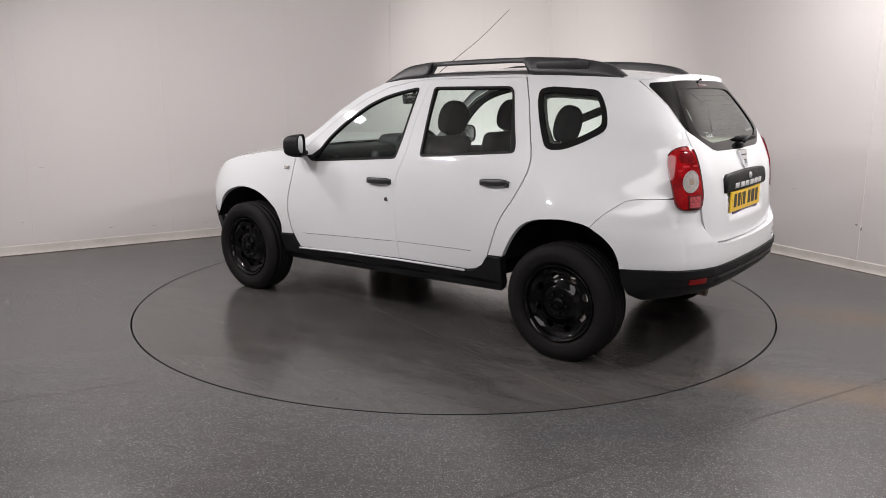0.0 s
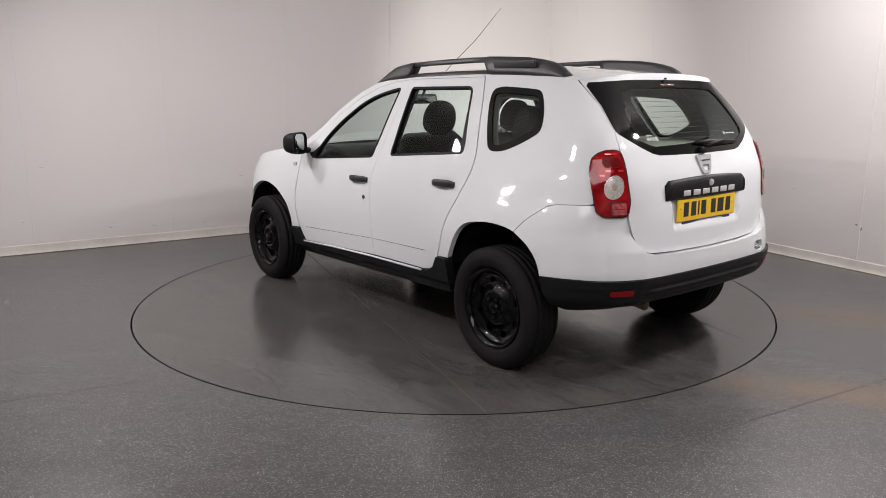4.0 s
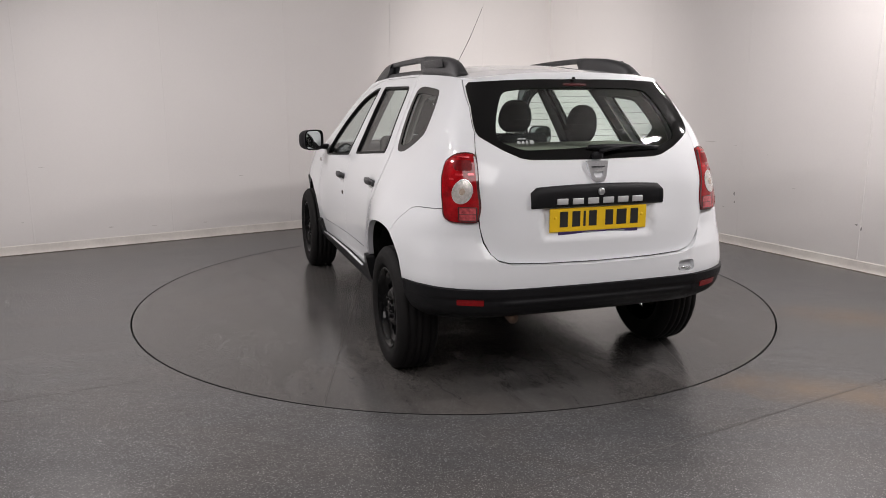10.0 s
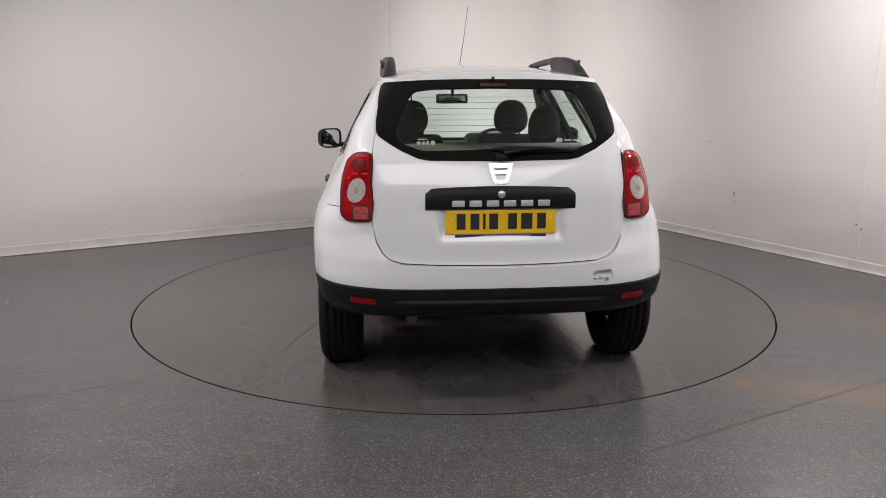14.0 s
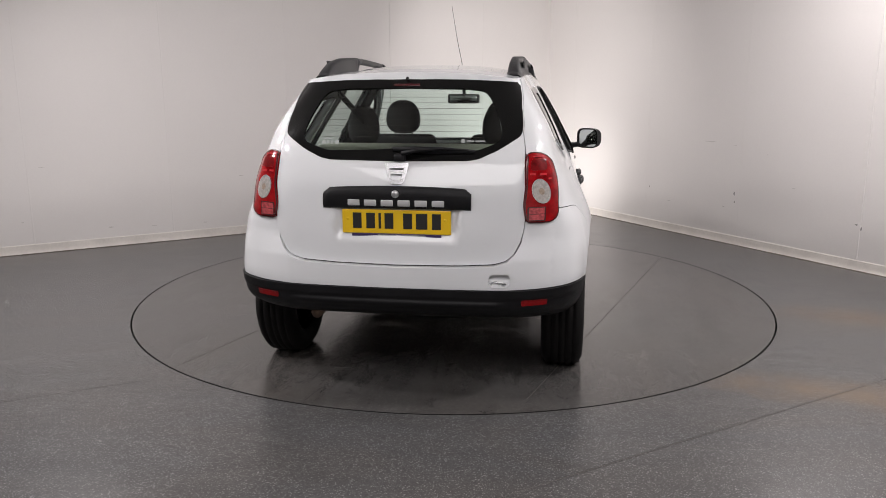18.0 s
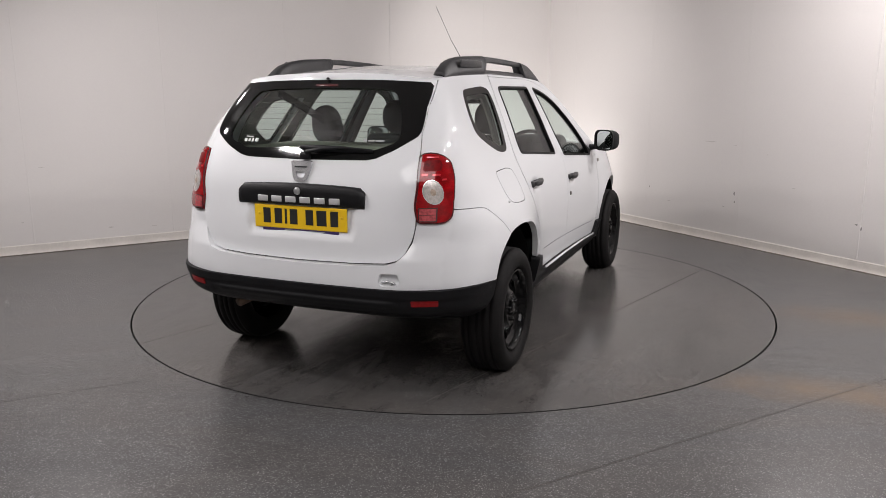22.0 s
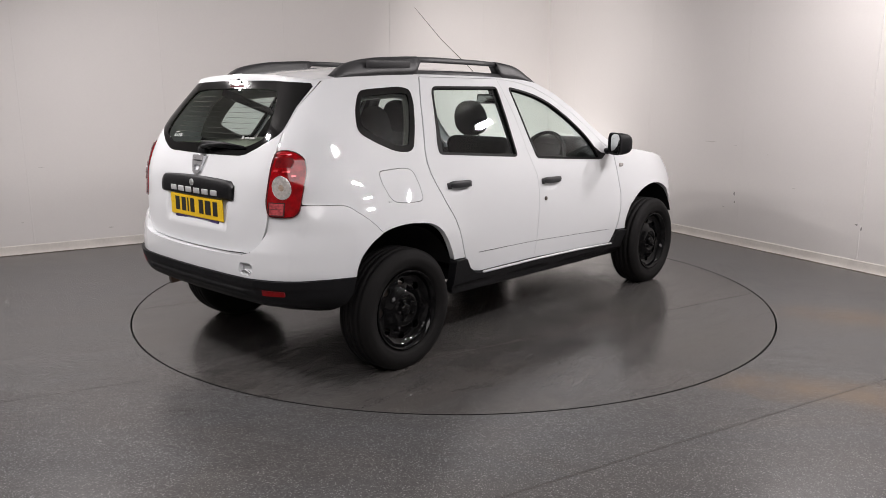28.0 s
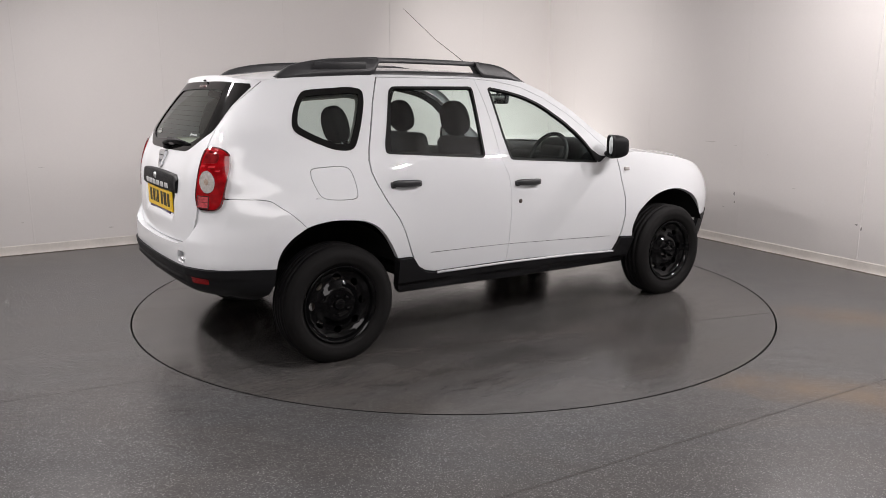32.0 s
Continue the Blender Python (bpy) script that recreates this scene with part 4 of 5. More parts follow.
bx = wrap(*rp(0, 1.10))[0]
part("badge", skin(plate_map(bx - .014, 1.10, .25), shield, [inner], .02, .016), CHROME, gate, "plain chrome shield badge")
bm = bmesh.new()
box(bm, bx - .012, 0, 1.122, .004, .066, .006, .001, pose(0, 0, 0, 0, 14, 0))
part("badge_bar", bm, RAIL_PLASTIC, gate, "dark bar on the badge")

# number plate: a flat plate with plain bars
px0 = wrap(*rp(0, .885))[0] + .015
bm = bmesh.new()
box(bm, px0, 0, .876, .008, .520, .113, .003)
plate = part("number_plate", bm, PLATE, gate, "yellow number plate with plain black bars", smooth=False)
for y, w in ((.187, .042), (.122, .042), (.078, .012), (.034, .042), (-.055, .042), (-.122, .054), (-.192, .042)):
    bm = bmesh.new()
    box(bm, px0 - .0045, y, .880, .0015, w, .074)
    part("black_bar", bm, INK, plate, smooth=False)
bm = bmesh.new()
box(bm, px0 - .002, 0, .812, .006, .43, .014, .002)
strip_ob = part("plate_strip", bm, PURPLE, plate, "dark purple strip under the plate", smooth=False)
for y, w in ((.045, .085), (-.09, .10)):
    bm = bmesh.new()
    box(bm, px0 - .0055, y, .812, .0015, w, .0045)
    part("pale_bar", bm, STICKER, plate, smooth=False)
for y in (.232, -.232):
    bm = bmesh.new()
    lathe(bm, [(.0003, -.003), (.006, -.0025), (.008, 0)], 14)
    ob = part("plate_screw", bm, PLATE, plate)
    ob.matrix_basis = pose(px0 - .004, y, .888, 0, 0, -90)
# stickers low on the glass
for y0, z0, bars in ((.345, 1.236, [(.030, .002, .018, .014), (.008, .002, .014, .014), (-.012, .002, .012, .018), (.012, .019, .045, .005), (-.036, .003, .020, .018)]), (-.325, 1.248, [(.025, 0, .018, .017), (-.010, -.001, .034, .007), (-.056, -.001, .046, .007)])):
    for dy, dz, w, h in bars:
        y, z_ = y0 + dy, z0 + dz
        o = [rp(y - w / 2, z_ - h / 2), rp(y + w / 2, z_ - h / 2), rp(y + w / 2, z_ + h / 2), rp(y - w / 2, z_ + h / 2)]
        part("sticker", skin(sheet(None, .0015), rounded(o, .005), [], .03, 0.0), STICKER, gate, "plain white sticker on the glass")

# tail lamps
for right in (False, True):
    mm = mirror if right else (lambda q: q)
    LO = [rp(.600, .876), rp(.597, 1.04), rp(.594, 1.190), rp(.625, 1.198)] + S_((-1.950, 1.194), (-1.928, 1.180), (-1.911, 1.155), (-1.914, 1.12), (-1.923, 1.08), (-1.939, 1.04), (-1.956, .985), (-1.966, .945), (-1.976, .915), (-1.985, .897), (-2.005, .880)) + [rp(.684, .876)]
    bul = lambda x, y, z: .003 + .010 * np.clip((z - .87) / .05, 0, 1) * np.clip((1.2 - z) / .05, 0, 1)
    lamp = part("tail_light", skin(sheet(bul), mm(rounded(LO, .03)), [], .02, .035), RED_LENS, car, "red tail light with round clear lens")
    ring_o = dense(mm(rounded(LO, .03)), .02)
    part("lamp_edge", skin(sheet(lambda x, y, z: bul(x, y, z) + .0012), ring_o, [inset(ring_o, .005)], .02, .004), DARK_RED, lamp, "dark red lamp edge")
    cu, cz = rp(.664, 1.02)[0], 1.020
    ell = lambda ru, rz: mm([(cu + ru * math.cos(a), cz + rz * math.sin(a)) for a in np.linspace(0, 2 * math.pi, 28, endpoint=False)])
    cells = lambda x, y, z: .0155 + .0005 * np.cos(2 * math.pi * (y + .4 * z) / .011) * np.cos(2 * math.pi * (z - .3 * y) / .013)
    up = lambda h: (lambda x, y, z: h + 0 * np.asarray(x))
    part("clear_lens", skin(sheet(cells), ell(.061, .053), [], .0036, .004), CLEAR_LENS, lamp, "round clear lens")
    part("lens_ring", skin(sheet(up(.0162)), ell(.063, .055), [ell(.0605, .0525)], .015, .004), CHROME, lamp)
    part("indicator_bulb", skin(sheet(up(.0175)), ell(.017, .015), [], .006, .003), AMBER, lamp, "pale amber bulb behind the lens")
    for z0, z1 in ((.890, .917), (.919, .946)):
        o = [rp(.612, z0), rp(.612, z1), rp(.680, z1), rp(.680, z0)]
        part("reverse_lens", skin(sheet(up(.0142)), mm(rounded(o, .004)), [], .02, .003), PINK_LENS, lamp, "pale pink lower lens")
    o = [rp(.606, .885), rp(.606, .951), rp(.686, .951), rp(.686, .885)]
    part("lens_frame", skin(sheet(up(.0136)), mm(rounded(o, .008)), [], .02, .002), DARK_RED, lamp, "dark red surround of the lower lens")
    part("lamp_flank", skin(sheet(up(.0138)), mm([rp(.5985, .895), rp(.597, 1.04), rp(.596, 1.175), rp(.604, 1.178), rp(.605, 1.04), rp(.606, .893)]), [], .02, .002), DARK_RED, lamp, "dark inner flank of the lamp")
    o = [rp(.615, 1.112), rp(.615, 1.160), rp(.672, 1.160), rp(.682, 1.140), rp(.682, 1.112)]
    part("bulb_chamber", skin(sheet(up(.0138)), mm(rounded(o, .016)), [], .02, .002), CHAMBER_RED, lamp, "deep red upper chamber")
    for y0, y1, z0, z1 in ((.612, .636, 1.092, 1.101), (.654, .682, 1.090, 1.099), (.690, .704, 1.070, 1.078), (.622, .664, 1.170, 1.176)):
        o = [rp(y0, z0), rp(y0, z1), rp(y1, z1), rp(y1, z0)]
        part("prism_bar", skin(sheet(up(.0146)), mm(o), [], .02, .002), BRIGHT_RED, lamp, "bright red prism bar")

# bumpers
BUMP = [rp(0, .670), rp(.30, .674), rp(.46, .682), rp(.517, .700), rp(.554, .735), rp(.582, .784), rp(.594, .841), rp(.600, .884), rp(.680, .884)] + S_((-2.002, .888), (-1.988, .903), (-1.980, .918), (-1.972, .936))
BUMP += S_(*[(q[0], q[1] - .0012) for q in SPLIT[::-1][1:]]) + S_(*R_LOW[::-1]) + S_((-1.85, .576), (-1.95, .580)) + [rp(.70, .574), rp(.4, .571), rp(0, .571)]


def bump_relief(x, y, z):
    back = np.clip((-x - 1.80) / .15, 0, 1)
    return back * (.028 * np.clip((.80 - z) / .10, 0, 1) * np.clip((.72 - np.abs(y)) / .2, 0, 1) + .006 * np.clip((.80 - z) / .1, 0, 1)) - .006 * back * np.clip((z - .785) / .014, 0, 1) * np.clip((np.abs(y) - .58) / .03, 0, 1) * np.clip((.90 - z) / .03, 0, 1) * np.clip((.77 - np.abs(y)) / .03, 0, 1)


def tow_hole():
    return rounded([rp(-.440, .643), rp(-.530, .643), rp(-.536, .600), rp(-.520, .586), rp(-.45, .586), rp(-.434, .600)], .018)


bump = part("rear_bumper", skin(sheet(bump_relief), inset(dense(both(BUMP), .025), .001), [tow_hole()], .025, .05), PAINT, car)
part("tow_recess", skin(sheet(lambda x, y, z: bump_relief(x, y, z) - .028 * np.clip((z - .584) / .03, .4, 1)), inset(dense(tow_hole(), .01), -.004), [], .012, 0.0), PAINT, bump)
c = wrap(*rp(-.482, .598))
bm = bmesh.new()
k = 20
ringv = []
for i in range(k):
    t = 2 * math.pi * i / k
    ctr = Vector((c[0] - .022 - .006 * math.sin(t), c[1] + .034 * math.cos(t), .598 + .010 * math.sin(t)))
    out = Vector((0, math.cos(t), .4 * math.sin(t))).normalized()
    ringv.append([bm.verts.new(ctr + .006 * (math.cos(q) * out + math.sin(q) * Vector((1, 0, 0)))) for q in np.linspace(0, 2 * math.pi, 6, endpoint=False)])
for i in range(k):
    p_, q_ = ringv[i], ringv[(i + 1) % k]
    for j in range(6):
        bm.faces.new((p_[j], p_[(j + 1) % 6], q_[(j + 1) % 6], q_[j]))
part("tow_eye", bm, SATIN, bump, "bright metal towing eye in its recess")
LOWB = [rp(0, .569), rp(.4, .569), rp(.70, .572)] + S_((-1.95, .578), (-1.85, .574), (-1.764, .569), (-1.772, .495), (-1.795, .432), (-1.86, .384), (-1.93, .374)) + [rp(.71, .371), rp(.6, .377), rp(.50, .390), rp(.45, .398), rp(.2, .40), rp(0, .40)]


def low_relief(x, y, z):
    back = np.clip((-x - 1.80) / .2, 0, 1)
    return .004 + back * (.006 + .024 * np.clip((.76 - np.abs(y)) / .22, 0, 1) + .008 * np.clip((z - .515) / .02, 0, 1) + .013 * np.exp(-((z - .500) / .013) ** 2) * np.clip((.52 - np.abs(y)) / .06, 0, 1)) - .10 * np.clip((.50 - z) / .12, 0, 1) ** 2 * (.4 + .6 * back)


low = part("lower_bumper", skin(sheet(low_relief), both(LOWB), [], .017, .04), BLACK_PLASTIC, car, "black plastic lower bumper")
for s in (1, -1):
    o = [rp(s * .585, .496), rp(s * .700, .498), rp(s * .702, .525), rp(s * .585, .525)]
    part("reflector", skin(sheet(lambda x, y, z: low_relief(x, y, z) + .003), rounded(o, .006), [], .03, .01), REFLECTOR, low, "red reflector")

# ---- roof, windscreen, bonnet, nose ----
def roof_half(x):
    xx = np.clip(x, -1.45, 1.0)
    return side_y(xx, cant(xx))


def roof_map(U, V, inward):
    x, y = np.asarray(U, float), np.asarray(V, float)
    r = np.clip(np.abs(y) / roof_half(x), 0, 1.05)
    z = cant(x) + np.interp(x, [-1.80, -1.1], [.030, .058]) * (1 - r ** 2.6) - inward
    return np.stack([x, y, z], -1)


side = [(x, float(side_y(x, cant(x)))) for x in np.linspace(.10, -1.62, 36)]
rear = [tuple(wrap(*rp(y, top_z(y)))[:2]) for y in (.50, .42, .3, .15)] + [tuple(wrap(*rp(0, 1.56))[:2])]
front_edge = [(.10 + .22 * (1 - (y / .60) ** 2), y) for y in (0, .15, .3, .42, .52)]
half = front_edge + side + rear
outline = half + [(x, -y) for x, y in half[::-1] if abs(y) > 1e-6]
roof = part("roof", skin(roof_map, outline, [], .05, .012), PAINT, car)

bm = bmesh.new()
rows = []
for i in range(13):
    t = i / 12
    xe = .11 + (.875 - .11) * t
    ze = float(cant(xe)) - .004
    yb = float(side_y(xe, ze)) - .004
    row = []
    for j in range(17):
        f = -1 + 2 * j / 16
        x = xe + (.17 + .05 * t) * (1 - f * f)
        row.append(bm.verts.new((x, yb * f, ze + .040 * (1 - t) * (1 - abs(f) ** 2.4) + .03 * t * (1 - f * f))))
    rows.append(row)
for a, b in zip(rows, rows[1:]):
    for j in range(16):
        bm.faces.new((a[j], a[j + 1], b[j + 1], b[j]))
part("windscreen", bm, GLASS, car, "clear windscreen")


def wing_top(x):
    return np.interp(x, [.75, .86, .95, 1.1, 1.4, 1.62, 1.77, 1.85, 1.90, 1.925, 2.0], [1.05, 1.052, 1.057, 1.043, 1.000, .957, .912, .862, .80, .74, .66])


bm = bmesh.new()
rows = []
for x in np.linspace(.865, 1.93, 20):
    ze = float(wing_top(x))
    yb = float(side_y(x, ze))
    row = []
    for j in range(17):
        f = -1 + 2 * j / 16
        row.append(bm.verts.new((x + .14 * (1 - f * f), yb * f, ze + (.03 if x < 1.7 else .06) * (1 - abs(f) ** 3))))
    rows.append(row)
for a, b in zip(rows, rows[1:]):
    for j in range(16):
        bm.faces.new((a[j], a[j + 1], b[j + 1], b[j]))
part("bonnet", bm, PAINT, car)


def nose(name, z0, z1, material, label=""):
    bm = bmesh.new()
    rows = []
    for z in np.linspace(z0, z1, 9):
        a, b = float(nose_x(z)) - .5, float(half_width(z))
        row = []
        for j in range(33):
            u = -1 + 2 * j / 32
            X = float(np.interp(2 - abs(u) * .42, _u, _X))
            Y = max(0.0, 1 - X ** 4) ** .25
            row.append(bm.verts.new((.5 + a * X, math.copysign(b * Y, u) if j != 16 else 0, z)))
        rows.append(row)
    for p, q in zip(rows, rows[1:]):
        for j in range(32):
            bm.faces.new((p[j], p[j + 1], q[j + 1], q[j]))
    return part(name, bm, material, car, label)


nose("front_bumper", .54, .86, PAINT)
nose("front_valance", .28, .54, BLACK_PLASTIC, "black plastic front valance")

# roof rails: solid feet joined by a slim bar
for s in (1, -1):
    def rail_y(x):
        return s * (float(roof_half(x)) - .045)

    def rail_z(x):
        return float(roof_map(x, rail_y(x), 0.0)[2])
    tops = [(-1.575, .004), (-1.53, .036), (-1.47, .062), (-1.38, .078), (-1.25, .088), (-1.02, .092), (-.6, .092), (-.2, .088), (-.06, .078), (.03, .054), (.10, .022), (.145, .002)]

    def bar(bm, xs, top, bottom, wt, wb):
        rings = []
        for x in xs:
            y, z0 = rail_y(x), rail_z(x)
            zt, zb = z0 + top(x), z0 + bottom(x)
            lean = -s * .012
            h = zt - zb
            prof = [(-wb / 2, zb), (-wb / 2 * .98, zb + .3 * h), (-wt / 2, zt - .18 * h), (-wt / 2 * .6, zt), (wt / 2 * .6, zt), (wt / 2, zt - .18 * h), (wb / 2 * .98, zb + .3 * h), (wb / 2, zb)]
            rings.append([bm.verts.new((x, y + o + lean * (zz_ - z0) / .09, zz_)) for o, zz_ in prof])
        for a, b in zip(rings, rings[1:]):
            for j in range(8):
                bm.faces.new((a[j], a[(j + 1) % 8], b[(j + 1) % 8], b[j]))
        bm.faces.new(rings[0])
        bm.faces.new(rings[-1])

    tx, tv = [q[0] for q in tops], [q[1] for q in tops]
    top = lambda x: float(np.interp(x, tx, tv))
    bm = bmesh.new()
    bar(bm, [-1.572, -1.55, -1.52, -1.48, -1.42, -1.35, -1.25, -1.15, -1.02, -.98, -.94], top, lambda x: -.012 + (.058 + .012) * max(0, (x + .985) / .045), .052, .078)
    rail = part("roof_rail", bm, RAIL_PLASTIC, car, "black plastic roof rail")
    bm = bmesh.new()
    bar(bm, [-1.0, -.8, -.6, -.4, -.2], lambda x: top(x) - .001, lambda x: .060, .044, .040)
    part("rail_bar", bm, RAIL_PLASTIC, rail)
    bm = bmesh.new()
    bar(bm, [-1.0, -.7, -.4, -.2], lambda x: .016, lambda x: -.012, .05, .06)
    part("rail_base", bm, RAIL_PLASTIC, rail)
    bm = bmesh.new()
    bar(bm, [-.235, -.20, -.17, -.10, -.05, .0, .05, .10, .143], top, lambda x: -.012 + .07 * max(0, (-.19 - x) / .045), .05, .07)
    part("rail_foot", bm, RAIL_PLASTIC, rail)
    bm = bmesh.new()
    yy = rail_y(-1.2) + s * .042
    box(bm, -1.19, yy - s * .004, rail_z(-1.19) + .048, .33, .008, .042, .004, pose(0, 0, 0, s * -6, 0, 0))
    part("rail_cover", bm, RAIL_PLASTIC, rail)

# aerial, leaning back from the front of the roof
bm = bmesh.new()
rz = float(roof_map(.20, 0.0, 0.0)[2])
lathe(bm, [(.0005, .028), (.008, .026), (.012, .014), (.024, .004), (.028, 0), (.028, -.006)], 20, "Z")
ob = part("aerial_base", bm, RUBBER, car, "black aerial base")
ob.matrix_basis = pose(.20, -.025, rz + .002)
bm = bmesh.new()
sweep(bm, [(.195, -.025, rz + .02), (.05, -.025, rz + .115), (-.20, -.025, rz + .265), (-.455, -.025, 2.013)], [.0026, .0021, .0017, .0013], 6)
part("aerial", bm, RUBBER, car, "thin black whip aerial")

# door mirrors
for s in (1, -1):
    bm = bmesh.new()
    n2 = 10
    rows = []
    for i in range(n2 + 1):
        a = math.pi / 2 * i / n2
        k = math.cos(a) ** .6
        row = []
        for j in range(24):
            t = 2 * math.pi * j / 24
            c_, s_ = math.cos(t), math.sin(t)
            yy = .092 * math.copysign(abs(c_) ** .55, c_)
            zz_ = .078 * math.copysign(abs(s_) ** .55, s_) 
            row.append(bm.verts.new((.115 * math.sin(a), yy * (.25 + .75 * k), zz_ * (.25 + .75 * k))))
        rows.append(row)
    for a, b in zip(rows, rows[1:]):
        for j in range(24):
            bm.faces.new((a[j], a[(j + 1) % 24], b[(j + 1) % 24], b[j]))
    bm.faces.new(rows[-1])
    inn = [bm.verts.new((-.004, v.co.y * .93, v.co.z * .92)) for v in rows[0]]
    inn2 = [bm.verts.new((.012, v.co.y, v.co.z)) for v in inn]
    for a, b in ((rows[0], inn), (inn, inn2)):
        for j in range(24):
            bm.faces.new((a[j], a[(j + 1) % 24], b[(j + 1) % 24], b[j]))
    hm = part("door_mirror", bm, BLACK_PLASTIC, car, "black door mirror")
    hm.matrix_basis = pose(.585, s * .945, 1.112, 0, 0, s * 32)
    bm = bmesh.new()
    vs = [bm.verts.new((.008, v[0], v[1])) for v in [(.083 * math.copysign(abs(math.cos(t)) ** .55, math.cos(t)), .069 * math.copysign(abs(math.sin(t)) ** .55, math.sin(t))) for t in np.linspace(0, 2 * math.pi, 24, endpoint=False)]]
    rows = [vs]
    for q in (.8, .6, .4, .2):
        rows.append([bm.verts.new((.008 - (1 - q * q) * .009, v.co.y * q, v.co.z * q)) for v in vs])
    for a, b in zip(rows, rows[1:]):
        for j in range(24):
            bm.faces.new((a[j], a[(j + 1) % 24], b[(j + 1) % 24], b[j]))
    bm.faces.new(rows[-1])
    part("mirror_glass", bm, MIRROR, hm, "domed mirror glass")
    bm = bmesh.new()
    sweep(bm, [(.04, -s * .07, -.05), (.035, -s * .11, -.055), (.03, -s * .15, -.060)], [.038, .034, .040], 10, .6)
    part("mirror_arm", bm, BLACK_PLASTIC, hm)
    bm = bmesh.new()
    tri = [(.525, 1.095), (.60, 1.045), (.66, 1.035), (.60, 1.003), (.582, 1.0)]
    o = S_(*tri)
    part("mirror_corner", skin(sheet(None, -.004), mirror(o) if s < 0 else o, [], .04, .012), BLACK_PLASTIC, car, "black triangular mirror mount")
    bm.free()

# ---- wheels ----
def wheel():
    bm = bmesh.new()
    # rim barrel with outer flange
    lathe(bm, [(.150, -.085), (.190, -.080), (.190, -.03), (.196, .040), (.205, .052), (.212, .060), (.218, .062), (.221, .058), (.220, .050), (.210, .044)], 64)
    # dished disc with a ring of oval openings
    def disc(U, V, inward):
        U, V = np.asarray(U, float), np.asarray(V, float)
        r = np.hypot(U, V)
        h = np.interp(r, [0, .041, .056, .077, .092, .113, .133, .154, .174, .190, .201], [.034, .034, .036, .040, .038, .020, .008, .006, .010, .022, .034])
        return np.stack([U, h - inward, V], -1)
    circ = lambda r, k: [(r * math.cos(2 * math.pi * i / k), r * math.sin(2 * math.pi * i / k)) for i in range(k)]
    holes = []
    for i in range(8):
        a0 = 2 * math.pi * (i + .5) / 8
        hl = []
        for j in range(12):
            t = 2 * math.pi * j / 12
            rr, aa = .152 + .0195 * math.sin(t), a0 + .165 * math.cos(t)
            hl.append((rr * math.cos(aa), rr * math.sin(aa)))
        holes.append(hl)
    b2 = skin(disc, circ(.199, 72), holes, .012, .006)
    me = bpy.data.meshes.new("tmp_disc")
    b2.to_mesh(me)
    b2.free()
    bm.from_mesh(me)
    bpy.data.meshes.remove(me)
    w = part("wheel", bm, STEEL_BLACK, car, "black steel wheel with oval holes")
    # tyre with rounded shoulders and tread grooves
    bm = bmesh.new()
    pr = [(.206, -.085), (.215, -.098), (.25, -.108), (.285, -.111), (.310, -.105), (.327, -.092)]
    gz = [(-.078, .3395), (-.062, .341), (-.060, .333), (-.052, .333), (-.050, .3425), (-.022, .343), (-.020, .335), (-.012, .335), (-.010, .343), (.010, .343), (.012, .335), (.020, .335), (.022, .343), (.050, .3425),
          (.052, .333), (.060, .333), (.062, .341), (.078, .3395)]
    pr += [(r, a) for a, r in gz] + [(.327, .092), (.318, .100), (.312, .1035), (.308, .1045), (.300, .1095), (.285, .111), (.262, .1105), (.258, .1085), (.245, .1075), (.228, .100), (.216, .084), (.210, .070), (.206, .058)]
    pr = [(r + (-.007 if r > .28 else .001 if r > .24 else .006), a - .035) for r, a in pr]
    lathe(bm, pr, 96)
    part("tyre", bm, TYRE, w, "black road tyre")
    bm = bmesh.new()
    lathe(bm, [(.0005, .052), (.022, .052), (.030, .049), (.034, .042), (.035, .030)], 32)
    part("hub_cap", bm, STEEL_BLACK, w)
    for i in range(5):
        a = 2 * math.pi * i / 5 + .3
        bm = bmesh.new()
        lathe(bm, [(.0005, .054), (.008, .053), (.0105, .049), (.0105, .036)], 6)
        ob = part("wheel_bolt", bm, STEEL_BLACK, w)
        ob.matrix_basis = pose(.054 * math.cos(a), 0, .054 * math.sin(a))
    bm = bmesh.new()
    lathe(bm, [(.06, -.02), (.14, -.02), (.14, -.03), (.06, -.03)], 48, closed=True)
    part("brake_disc", bm, BRAKE, w, "dull steel brake disc")
    return w


w0 = wheel()
RW = .3200
w0.matrix_basis = pose(1.276, .862, RW, 0, 14, 0)
for wx, sy, wy, tw in ((-1.394, 1, .820, 40), (1.276, -1, .862, 72), (-1.394, -1, .820, 22)):
    copy_thing(w0, pose(wx, sy * wy, RW, 0, 0, 0 if sy > 0 else 180) @ pose(0, 0, 0, 0, tw, 0))

# ---- underside and inner body ----
bm = bmesh.new()
box(bm, -.1, 0, .43, 3.3, 1.0, .12, .03)
box(bm, -.05, 0, .405, 1.7, 1.55, .08, .02)
box(bm, -1.72, 0, .50, .42, 1.05, .08, .03)
box(bm, 1.75, 0, .36, .55, 1.2, .14, .03)
part("underbody", bm, DARK, car, "black underside")
bm = bmesh.new()
box(bm, -1.336, 0, .33, .09, 1.35, .09, .02)
part("rear_axle", bm, DARK, car)
bm = bmesh.new()
sweep(bm, [(-1.2, .36, .39), (-1.7, .39, .405), (-1.95, .41, .410), (-2.06, .42, .402)], .027, 14)
part("exhaust_tailpipe", bm, RUST, car, "rusty steel exhaust tailpipe")
bm = bmesh.new()
sweep(bm, [(-1.50, .40, .40), (-1.86, .40, .42)], .075, 14, .7)
part("silencer", bm, BRAKE, car, "dull metal exhaust silencer")
